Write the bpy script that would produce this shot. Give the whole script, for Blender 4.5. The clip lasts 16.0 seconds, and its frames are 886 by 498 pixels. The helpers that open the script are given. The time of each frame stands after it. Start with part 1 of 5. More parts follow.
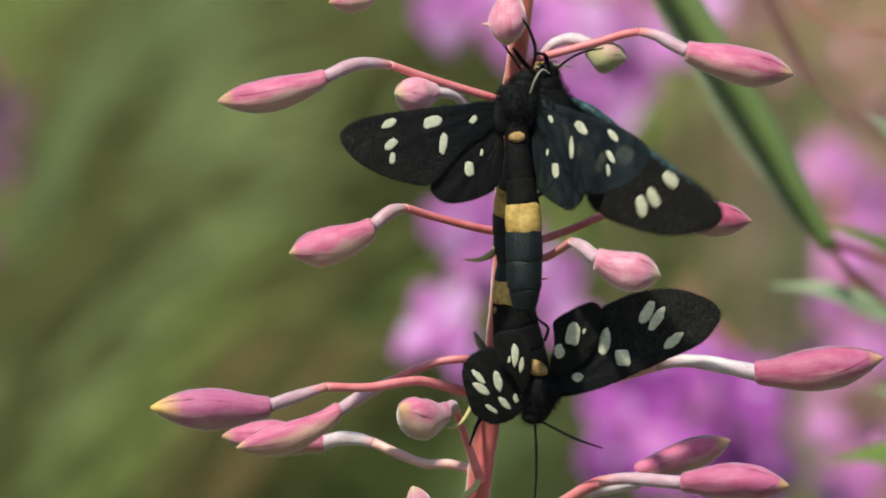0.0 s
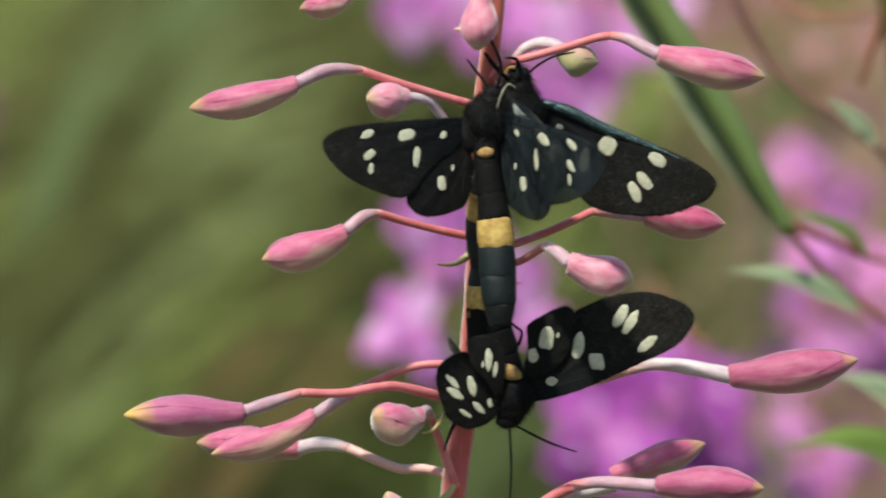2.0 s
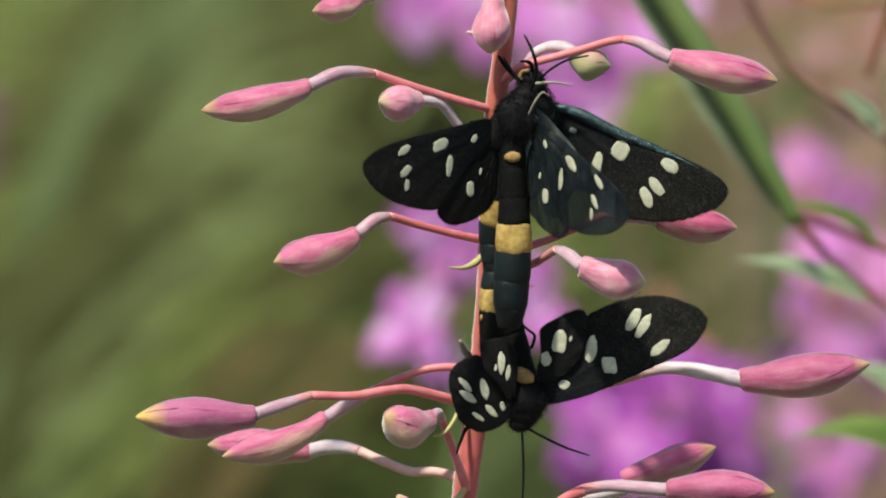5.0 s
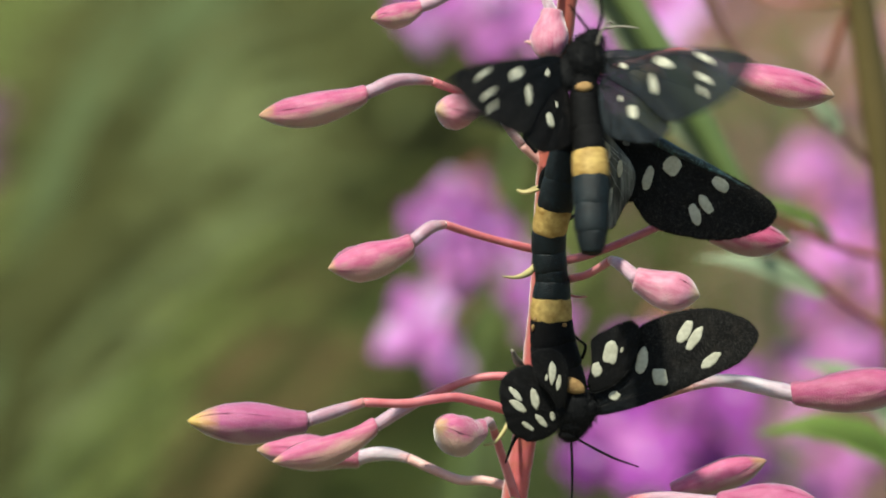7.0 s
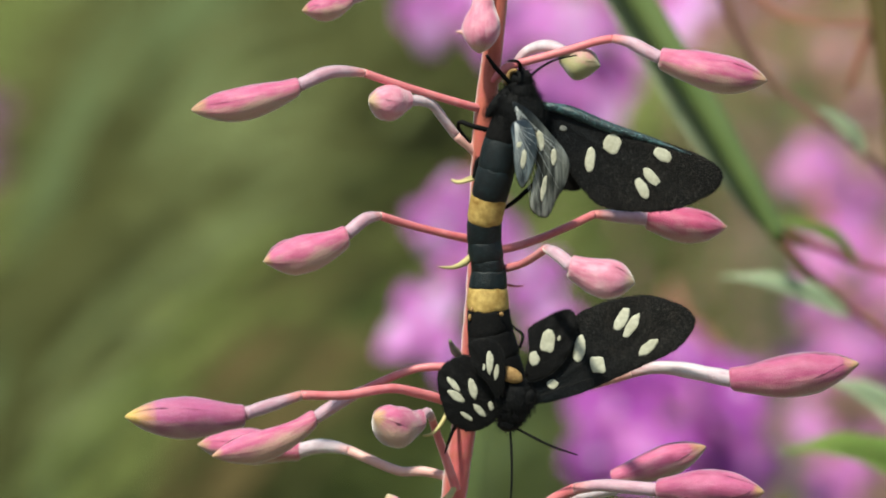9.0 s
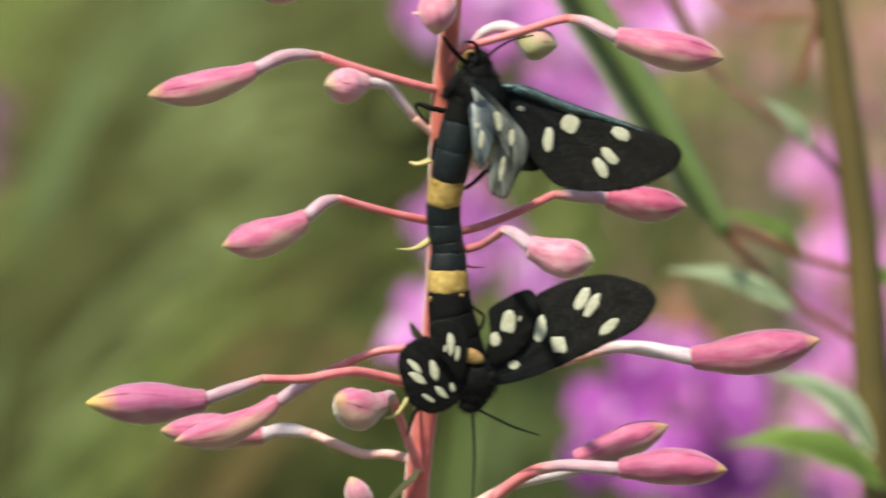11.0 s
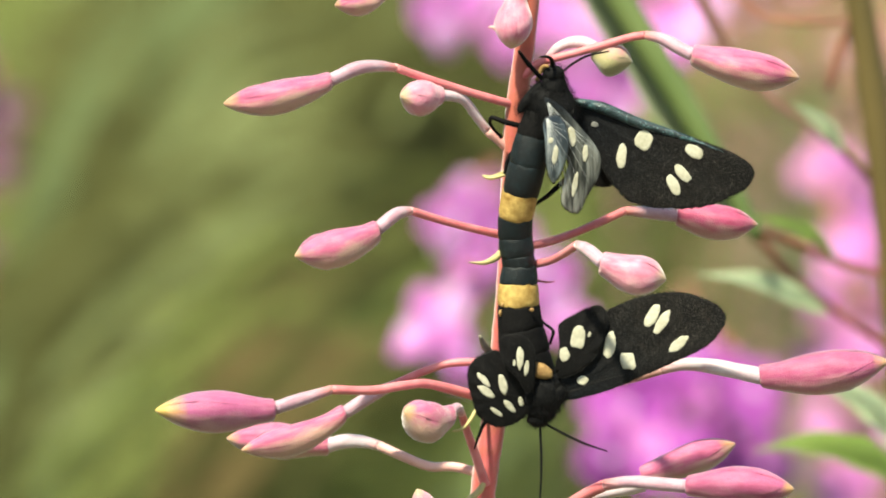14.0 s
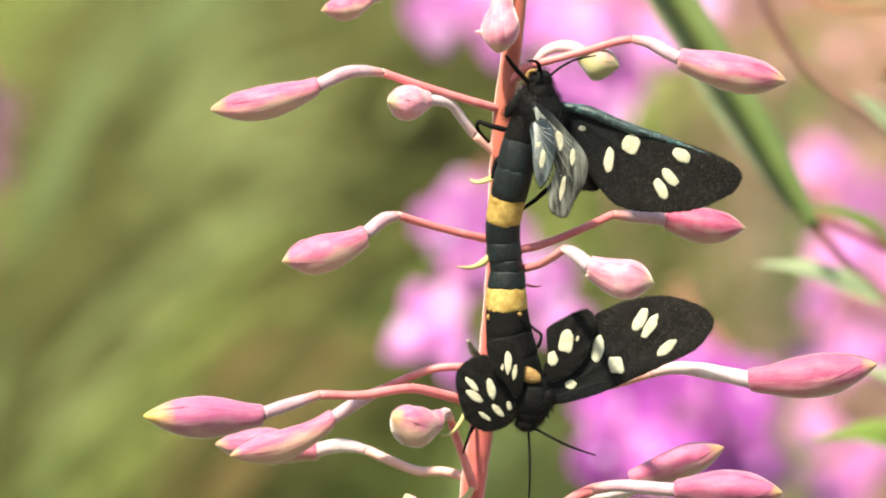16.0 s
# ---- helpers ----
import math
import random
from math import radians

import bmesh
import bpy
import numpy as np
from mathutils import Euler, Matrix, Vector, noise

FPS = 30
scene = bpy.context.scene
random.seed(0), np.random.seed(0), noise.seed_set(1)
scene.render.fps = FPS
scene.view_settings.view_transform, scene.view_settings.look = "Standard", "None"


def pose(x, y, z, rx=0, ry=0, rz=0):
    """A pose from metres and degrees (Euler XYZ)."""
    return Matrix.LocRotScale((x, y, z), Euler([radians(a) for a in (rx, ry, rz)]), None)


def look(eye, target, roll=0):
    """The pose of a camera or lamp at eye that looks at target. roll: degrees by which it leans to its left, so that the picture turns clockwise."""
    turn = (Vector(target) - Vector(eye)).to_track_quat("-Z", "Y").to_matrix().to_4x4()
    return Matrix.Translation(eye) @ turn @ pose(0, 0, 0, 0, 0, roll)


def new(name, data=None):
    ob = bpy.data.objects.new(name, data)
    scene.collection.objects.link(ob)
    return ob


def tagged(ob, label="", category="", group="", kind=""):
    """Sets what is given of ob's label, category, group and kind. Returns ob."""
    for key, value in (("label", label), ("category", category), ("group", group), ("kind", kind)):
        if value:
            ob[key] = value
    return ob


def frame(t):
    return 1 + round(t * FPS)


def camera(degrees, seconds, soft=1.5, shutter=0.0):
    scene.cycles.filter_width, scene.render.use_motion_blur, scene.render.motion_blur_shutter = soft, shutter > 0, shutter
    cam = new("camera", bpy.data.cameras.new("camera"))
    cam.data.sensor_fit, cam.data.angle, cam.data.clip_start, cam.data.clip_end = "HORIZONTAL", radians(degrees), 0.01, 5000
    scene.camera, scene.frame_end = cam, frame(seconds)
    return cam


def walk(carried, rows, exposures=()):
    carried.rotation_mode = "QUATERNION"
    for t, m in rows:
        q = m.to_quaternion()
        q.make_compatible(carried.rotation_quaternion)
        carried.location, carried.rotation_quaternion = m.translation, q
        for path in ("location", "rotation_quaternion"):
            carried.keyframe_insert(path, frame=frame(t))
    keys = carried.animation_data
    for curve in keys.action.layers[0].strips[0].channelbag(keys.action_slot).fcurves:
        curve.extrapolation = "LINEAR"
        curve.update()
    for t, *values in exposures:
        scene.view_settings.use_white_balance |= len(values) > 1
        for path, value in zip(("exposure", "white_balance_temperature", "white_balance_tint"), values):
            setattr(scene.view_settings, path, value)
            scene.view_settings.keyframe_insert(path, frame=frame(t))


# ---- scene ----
# ---- camera: on a tripod, a long lens focused on the flower stalk ----
cam = camera(6.86, 16.0, soft=2.0, shutter=0.55)
CAM = look((0, -0.6932, 1.2474), (0, 0, 1.15))
cam.data.dof.use_dof = True
cam.data.dof.focus_distance = 0.695
cam.data.dof.aperture_fstop = 38
walk(cam, [(0, CAM), (16, CAM)], exposures=[(0, 0.16, 6640, -1), (8.5, 0.25, 6640, -1), (11, 0.42, 6950, -1), (14.5, 0.95, 7550, -1), (16, 1.14, 7750, 1)])

# ---- world and sun ----
world = bpy.data.worlds.new("sky")
scene.world = world
world.use_nodes = True
sky = world.node_tree.nodes.new("ShaderNodeTexSky")
sky.sky_type = "NISHITA"
sky.sun_disc = False
sky.sun_elevation, sky.sun_rotation = radians(61), radians(216)
back = world.node_tree.nodes["Background"]
back.inputs["Strength"].default_value = 0.10
world.node_tree.links.new(sky.outputs["Color"], back.inputs["Color"])
sun_data = bpy.data.lights.new("sun", "SUN")
sun_data.energy, sun_data.angle, sun_data.color = 5.0, radians(2.5), (1.0, 0.95, 0.86)
sun = new("sun", sun_data)
sun.matrix_world = look((-1.25, -1.75, 5.0), (0, 0, 1.15))


# ---- materials ----
def material(name, low, high, rough=0.6, scale=900.0, detail=3.0, bump=0.0, bump_scale=4000.0, sheen=0.0, metal=0.0, spec=0.5, through_light=0.0):
    """A surface whose colour wanders between two colours at two scales, with a fine relief."""
    m = bpy.data.materials.new(name)
    m.use_nodes = True
    nt = m.node_tree
    b = nt.nodes["Principled BSDF"]
    co = nt.nodes.new("ShaderNodeTexCoord")
    fine = nt.nodes.new("ShaderNodeTexNoise")
    fine.inputs["Scale"].default_value, fine.inputs["Detail"].default_value = scale, detail
    broad = nt.nodes.new("ShaderNodeTexNoise")
    broad.inputs["Scale"].default_value = scale * 0.17
    add = nt.nodes.new("ShaderNodeMath")
    add.operation = "MULTIPLY_ADD"
    add.inputs[1].default_value = 0.5
    half = nt.nodes.new("ShaderNodeMath")
    half.operation = "MULTIPLY"
    half.inputs[1].default_value = 0.5
    ramp = nt.nodes.new("ShaderNodeValToRGB")
    ramp.color_ramp.elements[0].position, ramp.color_ramp.elements[1].position = 0.36, 0.64
    ramp.color_ramp.elements[0].color, ramp.color_ramp.elements[1].color = (*low, 1), (*high, 1)
    nt.links.new(co.outputs["Object"], fine.inputs["Vector"])
    nt.links.new(co.outputs["Object"], broad.inputs["Vector"])
    nt.links.new(broad.outputs["Fac"], half.inputs[0])
    nt.links.new(fine.outputs["Fac"], add.inputs[0])
    nt.links.new(half.outputs[0], add.inputs[2])
    nt.links.new(add.outputs[0], ramp.inputs["Fac"])
    nt.links.new(ramp.outputs["Color"], b.inputs["Base Color"])
    b.inputs["Roughness"].default_value = rough
    b.inputs["Metallic"].default_value = metal
    b.inputs["Specular IOR Level"].default_value = spec
    b.inputs["Sheen Weight"].default_value = sheen
    b.inputs["Sheen Roughness"].default_value = 0.4
    if through_light:
        b.inputs["Subsurface Weight"].default_value = through_light
        b.inputs["Subsurface Radius"].default_value = (0.0012, 0.0006, 0.0006)
    if bump:
        grain = nt.nodes.new("ShaderNodeTexNoise")
        grain.inputs["Scale"].default_value = bump_scale
        relief = nt.nodes.new("ShaderNodeBump")
        relief.inputs["Strength"].default_value = bump
        relief.inputs["Distance"].default_value = 0.00008
        nt.links.new(co.outputs["Object"], grain.inputs["Vector"])
        nt.links.new(grain.outputs["Fac"], relief.inputs["Height"])
        nt.links.new(relief.outputs["Normal"], b.inputs["Normal"])
    return m


def bud_material(name, base, mid, tip, pale, start=0.30, end=0.86, streak=0.45, green=(0.46, 0.38, 0.24), side=0.0, low=0.55):
    """Downy skin whose colour runs from the base to the tip, with pale lengthwise streaks and mottling."""
    m = material(name, (0, 0, 0), (1, 1, 1), rough=0.6, scale=1100, detail=5, bump=0.7, bump_scale=6000, sheen=1.0, through_light=0.15, spec=0.4)
    nt = m.node_tree
    b = nt.nodes["Principled BSDF"]
    mottling = [n for n in nt.nodes if n.bl_idname == "ShaderNodeValToRGB"][0]
    along = nt.nodes.new("ShaderNodeAttribute")
    along.attribute_name = "along"
    around = nt.nodes.new("ShaderNodeAttribute")
    around.attribute_name = "around"
    wander = nt.nodes.new("ShaderNodeMath")
    wander.operation = "MULTIPLY_ADD"
    wander.inputs[1].default_value = 0.09
    ramp = nt.nodes.new("ShaderNodeValToRGB")
    e = ramp.color_ramp.elements
    e[0].position, e[0].color = 0.08, (*base, 1)
    e[1].position, e[1].color = 1.0, (*tip, 1)
    for where, colour in ((start, mid), (end, mid)):
        stop = e.new(where)
        stop.color = (*colour, 1)
    place = nt.nodes.new("ShaderNodeCombineXYZ")
    stretch = nt.nodes.new("ShaderNodeMath")
    stretch.operation = "MULTIPLY"
    stretch.inputs[1].default_value = 4.0
    wide = nt.nodes.new("ShaderNodeMath")
    wide.operation = "MULTIPLY"
    wide.inputs[1].default_value = 2.6
    lines = nt.nodes.new("ShaderNodeTexNoise")
    lines.inputs["Scale"].default_value, lines.inputs["Detail"].default_value = 1.0, 4.0
    own = nt.nodes.new("ShaderNodeObjectInfo")
    strength = nt.nodes.new("ShaderNodeMapRange")
    strength.inputs["From Min"].default_value, strength.inputs["From Max"].default_value = 0.42, 0.75
    strength.inputs["To Min"].default_value, strength.inputs["To Max"].default_value = 0.0, streak
    mix = nt.nodes.new("ShaderNodeMix")
    mix.data_type = "RGBA"
    mix.inputs[7].default_value = (*pale, 1)
    nt.links.new(mottling.outputs["Color"], wander.inputs[0])
    nt.links.new(along.outputs["Fac"], wander.inputs[2])
    nt.links.new(wander.outputs[0], ramp.inputs["Fac"])
    nt.links.new(along.outputs["Fac"], stretch.inputs[0])
    nt.links.new(around.outputs["Fac"], wide.inputs[0])
    nt.links.new(stretch.outputs[0], place.inputs["X"])
    nt.links.new(wide.outputs[0], place.inputs["Y"])
    nt.links.new(own.outputs["Random"], place.inputs["Z"])
    nt.links.new(place.outputs[0], lines.inputs["Vector"])
    nt.links.new(lines.outputs["Fac"], strength.inputs["Value"])
    nt.links.new(strength.outputs["Result"], mix.inputs[0])
    blotch = nt.nodes.new("ShaderNodeMix")
    blotch.data_type = "RGBA"
    blotch.blend_type = "MULTIPLY"
    blotch.inputs[7].default_value = (0.66, 0.42, 0.52, 1)
    some = nt.nodes.new("ShaderNodeMath")
    some.operation = "MULTIPLY"
    some.inputs[1].default_value = 0.7
    nt.links.new(mottling.outputs["Color"], some.inputs[0])
    nt.links.new(some.outputs[0], blotch.inputs[0])
    nt.links.new(ramp.outputs["Color"], blotch.inputs[6])
    nt.links.new(blotch.outputs[2], mix.inputs[6])
    # Underside: greenish skin and the shade beneath the bud, both put into the colour.
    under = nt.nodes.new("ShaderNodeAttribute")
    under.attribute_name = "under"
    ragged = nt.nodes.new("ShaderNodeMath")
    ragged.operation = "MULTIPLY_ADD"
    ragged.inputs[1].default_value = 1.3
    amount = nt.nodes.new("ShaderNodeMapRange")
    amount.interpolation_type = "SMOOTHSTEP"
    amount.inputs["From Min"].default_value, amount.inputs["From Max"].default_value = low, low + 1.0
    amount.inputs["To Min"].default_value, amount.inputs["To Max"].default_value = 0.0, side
    green_and_shade = nt.nodes.new("ShaderNodeMix")
    green_and_shade.data_type = "RGBA"
    green_and_shade.inputs[7].default_value = (*green, 1)
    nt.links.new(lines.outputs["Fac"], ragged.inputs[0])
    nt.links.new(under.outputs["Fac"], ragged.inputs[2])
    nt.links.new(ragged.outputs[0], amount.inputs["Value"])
    nt.links.new(amount.outputs["Result"], green_and_shade.inputs[0])
    nt.links.new(mix.outputs[2], green_and_shade.inputs[6])
    nt.links.new(green_and_shade.outputs[2], b.inputs["Base Color"])
    return m


def scale_material(name, ground, fleck, spec, amount, rough=0.6, grain=(1.0, 1.0, 1.0), coarse=1.0):
    """Wing scales: near-black with scattered paler flecks and faint cloudy patches."""
    m = material(name, ground, fleck, rough=rough, scale=4200 * coarse, detail=6, bump=0.8, bump_scale=8000, spec=spec)
    nt = m.node_tree
    ramp = [n for n in nt.nodes if n.bl_idname == "ShaderNodeValToRGB"][0]
    e = ramp.color_ramp.elements
    e[0].position, e[1].position = 0.50 - amount, 0.76
    if grain != (1.0, 1.0, 1.0):
        co = [n for n in nt.nodes if n.bl_idname == "ShaderNodeTexCoord"][0]
        drawn = nt.nodes.new("ShaderNodeMapping")
        drawn.inputs["Scale"].default_value = grain
        nt.links.new(co.outputs["Object"], drawn.inputs["Vector"])
        for n in [n for n in nt.nodes if n.bl_idname == "ShaderNodeTexNoise"]:
            nt.links.new(drawn.outputs[0], n.inputs["Vector"])
    return m


PEDICEL = material("pedicel_skin", (0.58, 0.13, 0.15), (0.70, 0.235, 0.25), rough=0.45, bump=0.3, sheen=0.35, through_light=0.1)
STALK = bud_material("stalk_skin", (0.56, 0.105, 0.13), (0.56, 0.105, 0.12), (0.52, 0.14, 0.09), (0.66, 0.24, 0.21), 0.935, 0.95, 0.4)
OVARY = bud_material("ovary_down", (0.68, 0.22, 0.20), (0.54, 0.34, 0.41), (0.54, 0.37, 0.45), (0.68, 0.54, 0.59), 0.35, 0.8, 0.4)
# Paler copy of the ovary down, with the white of sunlight in its colour.
OVARY_SUN_WHITE = bud_material("sun_white_ovary_down", (0.62, 0.34, 0.35), (0.63, 0.53, 0.57), (0.56, 0.46, 0.52), (0.76, 0.70, 0.72), 0.30, 0.8, 0.7)
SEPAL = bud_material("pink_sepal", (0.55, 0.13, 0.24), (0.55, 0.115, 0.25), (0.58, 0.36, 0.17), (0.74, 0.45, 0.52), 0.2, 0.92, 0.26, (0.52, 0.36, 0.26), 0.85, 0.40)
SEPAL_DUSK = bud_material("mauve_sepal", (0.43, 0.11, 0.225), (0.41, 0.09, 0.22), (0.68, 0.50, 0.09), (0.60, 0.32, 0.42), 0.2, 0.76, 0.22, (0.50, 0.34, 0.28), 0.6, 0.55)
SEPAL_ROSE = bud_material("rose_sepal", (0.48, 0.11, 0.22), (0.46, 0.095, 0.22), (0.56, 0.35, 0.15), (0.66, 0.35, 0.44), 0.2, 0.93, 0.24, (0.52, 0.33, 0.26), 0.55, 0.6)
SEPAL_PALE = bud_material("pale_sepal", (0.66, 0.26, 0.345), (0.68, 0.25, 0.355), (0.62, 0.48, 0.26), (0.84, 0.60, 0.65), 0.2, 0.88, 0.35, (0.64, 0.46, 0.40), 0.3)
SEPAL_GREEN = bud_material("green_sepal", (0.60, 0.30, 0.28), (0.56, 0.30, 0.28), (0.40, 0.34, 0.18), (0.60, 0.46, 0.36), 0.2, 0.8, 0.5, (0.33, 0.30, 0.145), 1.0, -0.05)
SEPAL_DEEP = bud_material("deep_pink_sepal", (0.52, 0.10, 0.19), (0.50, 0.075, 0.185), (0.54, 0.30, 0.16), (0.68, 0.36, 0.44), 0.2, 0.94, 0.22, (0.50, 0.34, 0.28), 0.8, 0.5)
PEDICEL_PALE = material("pale_pedicel_skin", (0.62, 0.30, 0.27), (0.74, 0.46, 0.42), rough=0.5, bump=0.4, sheen=0.35, through_light=0.1)
BRACT = material("bract", (0.42, 0.38, 0.16), (0.58, 0.48, 0.22), rough=0.6)
DRY = material("dry_bract", (0.18, 0.16, 0.12), (0.40, 0.36, 0.29), rough=0.8)
BLACK = material("moth_black", (0.00288, 0.00288, 0.00304), (0.0076, 0.00736, 0.00736), rough=0.75, scale=2600, bump=0.5, spec=0.1)
BLUE = material("moth_blue_black", (0.0015, 0.0026, 0.0034), (0.0034, 0.0108, 0.0138), rough=0.5, scale=1900, detail=7, bump=1.0, bump_scale=9000, spec=0.35)
BODY = material("moth_body_black", (0.0044, 0.00448, 0.0048), (0.0096, 0.0096, 0.01), rough=0.7, scale=2600, bump=0.2, spec=0.12)
FUR = material("moth_fur", (0.0065, 0.0065, 0.007), (0.019, 0.019, 0.019), rough=0.75, scale=3000, spec=0.14)
YELLOW = material("moth_yellow", (0.27, 0.15, 0.028), (0.62, 0.43, 0.135), rough=0.7, scale=1700, detail=8, bump=0.7, bump_scale=6000)
ORANGE = material("moth_orange", (0.17, 0.085, 0.028), (0.44, 0.27, 0.10), rough=0.8, scale=2600, detail=6, bump=0.7, bump_scale=6000)
WING = scale_material("wing_scales", (0.0042, 0.00375, 0.00353), (0.027, 0.0218, 0.0173), 0.14, -0.04)
WING_DARK = scale_material("wing_scales_dark", (0.0036, 0.00346, 0.0036), (0.0187, 0.0158, 0.0144), 0.15, -0.05)


def scales_and_glints(m, colour, share, size):
    """Small pale marks strewn over a surface: single scales and painted glints."""
    nt = m.node_tree
    base = nt.nodes["Principled BSDF"].inputs["Base Color"]
    under = base.links[0].from_socket
    co = [n for n in nt.nodes if n.bl_idname == "ShaderNodeTexCoord"][0]
    grains = nt.nodes.new("ShaderNodeTexNoise")
    grains.inputs["Scale"].default_value, grains.inputs["Detail"].default_value = size, 1.0
    edge = nt.nodes.new("ShaderNodeMapRange")
    edge.inputs["From Min"].default_value, edge.inputs["From Max"].default_value = share, share + 0.09
    mix = nt.nodes.new("ShaderNodeMix")
    mix.data_type = "RGBA"
    mix.inputs[7].default_value = (*colour, 1)
    nt.links.new(co.outputs["Object"], grains.inputs["Vector"])
    nt.links.new(grains.outputs["Fac"], edge.inputs["Value"])
    nt.links.new(edge.outputs["Result"], mix.inputs[0])
    nt.links.new(under, mix.inputs[6])
    nt.links.new(mix.outputs[2], base)


def pale_towards_tip(m, bare, length, root, tip):
    """Colours a wing from the dense scales at its hinge to a paler tip."""
    nt = m.node_tree
    base = nt.nodes["Principled BSDF"].inputs["Base Color"]
    under = base.links[0].from_socket
    co = [n for n in nt.nodes if n.bl_idname == "ShaderNodeTexCoord"][0]
    away = nt.nodes.new("ShaderNodeVectorMath")
    away.operation = "LENGTH"
    span = nt.nodes.new("ShaderNodeMapRange")
    span.inputs["From Min"].default_value, span.inputs["From Max"].default_value = 0.001 * bare, 0.001 * length
    mix = nt.nodes.new("ShaderNodeMix")
    mix.data_type, mix.blend_type = "RGBA", "MULTIPLY"
    mix.inputs[0].default_value = 1.0
    shade = nt.nodes.new("ShaderNodeMix")
    shade.data_type = "RGBA"
    shade.inputs[6].default_value, shade.inputs[7].default_value = (*root, 1), (*tip, 1)
    nt.links.new(co.outputs["Object"], away.inputs[0])
    nt.links.new(away.outputs["Value"], span.inputs["Value"])
    nt.links.new(span.outputs["Result"], shade.inputs[0])
    nt.links.new(under, mix.inputs[6])
    nt.links.new(shade.outputs[2], mix.inputs[7])
    nt.links.new(mix.outputs[2], base)


# Folded wings: bright streaks of reflected light are put into these two colours.
WING_GREY = scale_material("wing_grey_gloss", (0.024, 0.028, 0.029), (0.66, 0.68, 0.63), 0.6, 0.045, 0.3, (1.0, 1.0, 0.10), 0.45)
pale_towards_tip(WING_GREY, 0.0, 9.0, (0.05, 0.06, 0.07), (1.0, 1.0, 0.96))
WING_SLATE = scale_material("wing_slate_sheen", (0.035, 0.050, 0.064), (0.46, 0.54, 0.58), 0.6, 0.05, 0.3, (1.0, 1.0, 0.12), 0.6)
pale_towards_tip(WING_SLATE, 0.0, 6.2, (0.22, 0.26, 0.32), (1.0, 1.0, 0.95))
VEIN = material("wing_vein", (0.002, 0.002, 0.002), (0.010, 0.008, 0.007), rough=0.5, scale=3000, spec=0.2)
VEIN_PALE = material("pale_wing_vein", (0.26, 0.28, 0.29), (0.55, 0.56, 0.54), rough=0.4, scale=3000)
# Glancing-angle sheen of the raised wings, set as a bluish base colour.
WING_BLUE = scale_material("wing_blue_sheen", (0.0055, 0.0082, 0.011), (0.036, 0.047, 0.055), 0.15, 0.05, 0.55, (1.0, 1.0, 0.22), 0.6)
WING_BLUE.node_tree.nodes["Principled BSDF"].inputs["Alpha"].default_value = 0.74
COSTA = scale_material("wing_edge_teal", (0.004, 0.014, 0.018), (0.11, 0.25, 0.26), 0.5, 0.0, 0.32)
# Flecks on the wings are scales; on COSTA and BLUE they are painted glints.
for scales, fleck, share, size in ((WING, (0.075, 0.067, 0.058), 0.60, 13000), (WING_DARK, (0.05, 0.045, 0.04), 0.66, 13000), (COSTA, (0.30, 0.48, 0.48), 0.62, 11000),
                                   (BLUE, (0.022, 0.060, 0.070), 0.66, 9000)):
    scales_and_glints(scales, fleck, share, size)
pale_towards_tip(WING, 3.0, 12.0, (0.30, 0.44, 0.62), (1.0, 1.0, 1.0))
SPOT = material("wing_window", (0.42, 0.40, 0.29), (0.64, 0.62, 0.49), rough=0.55, scale=2600, detail=6, bump=0.4, bump_scale=7000)
SPOT_DIM = material("dim_wing_window", (0.10, 0.10, 0.09), (0.22, 0.22, 0.20), rough=0.55, scale=2600, detail=6)
PETAL = material("petal", (0.52, 0.13, 0.53), (0.79, 0.32, 0.75), rough=0.6, scale=120, spec=0.2, through_light=0.15)
PETAL_DEEP = material("deep_petal", (0.40, 0.06, 0.45), (0.62, 0.16, 0.63), rough=0.6, scale=120, spec=0.2, through_light=0.15)
PETAL_PALE = material("pale_petal", (0.72, 0.34, 0.75), (0.92, 0.60, 0.92), rough=0.6, scale=120, spec=0.2, through_light=0.15)
PETAL_PINK = material("pink_petal", (0.58, 0.17, 0.50), (0.84, 0.40, 0.72), rough=0.6, scale=120, spec=0.2, through_light=0.15)
PETAL_FADED = material("faded_petal", (0.32, 0.165, 0.145), (0.47, 0.28, 0.22), rough=0.6, scale=120, spec=0.2, through_light=0.15)
PETAL_DULL = material("dull_petal", (0.17, 0.085, 0.11), (0.28, 0.15, 0.19), rough=0.7, scale=120, spec=0.2, through_light=0.15)
GREEN_STEM = material("green_stem", (0.118, 0.178, 0.05), (0.195, 0.25, 0.088), rough=0.5, scale=90)
BROWN_STEM = material("brown_stem", (0.0884, 0.069, 0.0199), (0.169, 0.117, 0.0378), rough=0.55, scale=90)
MAUVE_STEM = material("mauve_brown_stem", (0.15, 0.0713, 0.0562), (0.255, 0.128, 0.0975), rough=0.55, scale=90)
RED_STEM = material("red_stem", (0.289, 0.0935, 0.0595), (0.442, 0.178, 0.111), rough=0.55, scale=90)
LEAF = material("willow_leaf", (0.21, 0.32, 0.06), (0.34, 0.46, 0.115), rough=0.45, scale=110, sheen=0.2, through_light=0.15)
LEAF_PALE = material("pale_leaf", (0.46, 0.56, 0.34), (0.64, 0.72, 0.50), rough=0.5, scale=110, sheen=0.3, through_light=0.15)
LEAF_GREY = material("grey_leaf", (0.192, 0.24, 0.12), (0.3, 0.348, 0.192), rough=0.5, scale=110, sheen=0.2, through_light=0.15)
GRASS = material("grass", (0.068, 0.077, 0.022), (0.204, 0.212, 0.070), rough=0.7, scale=14, spec=0.1)
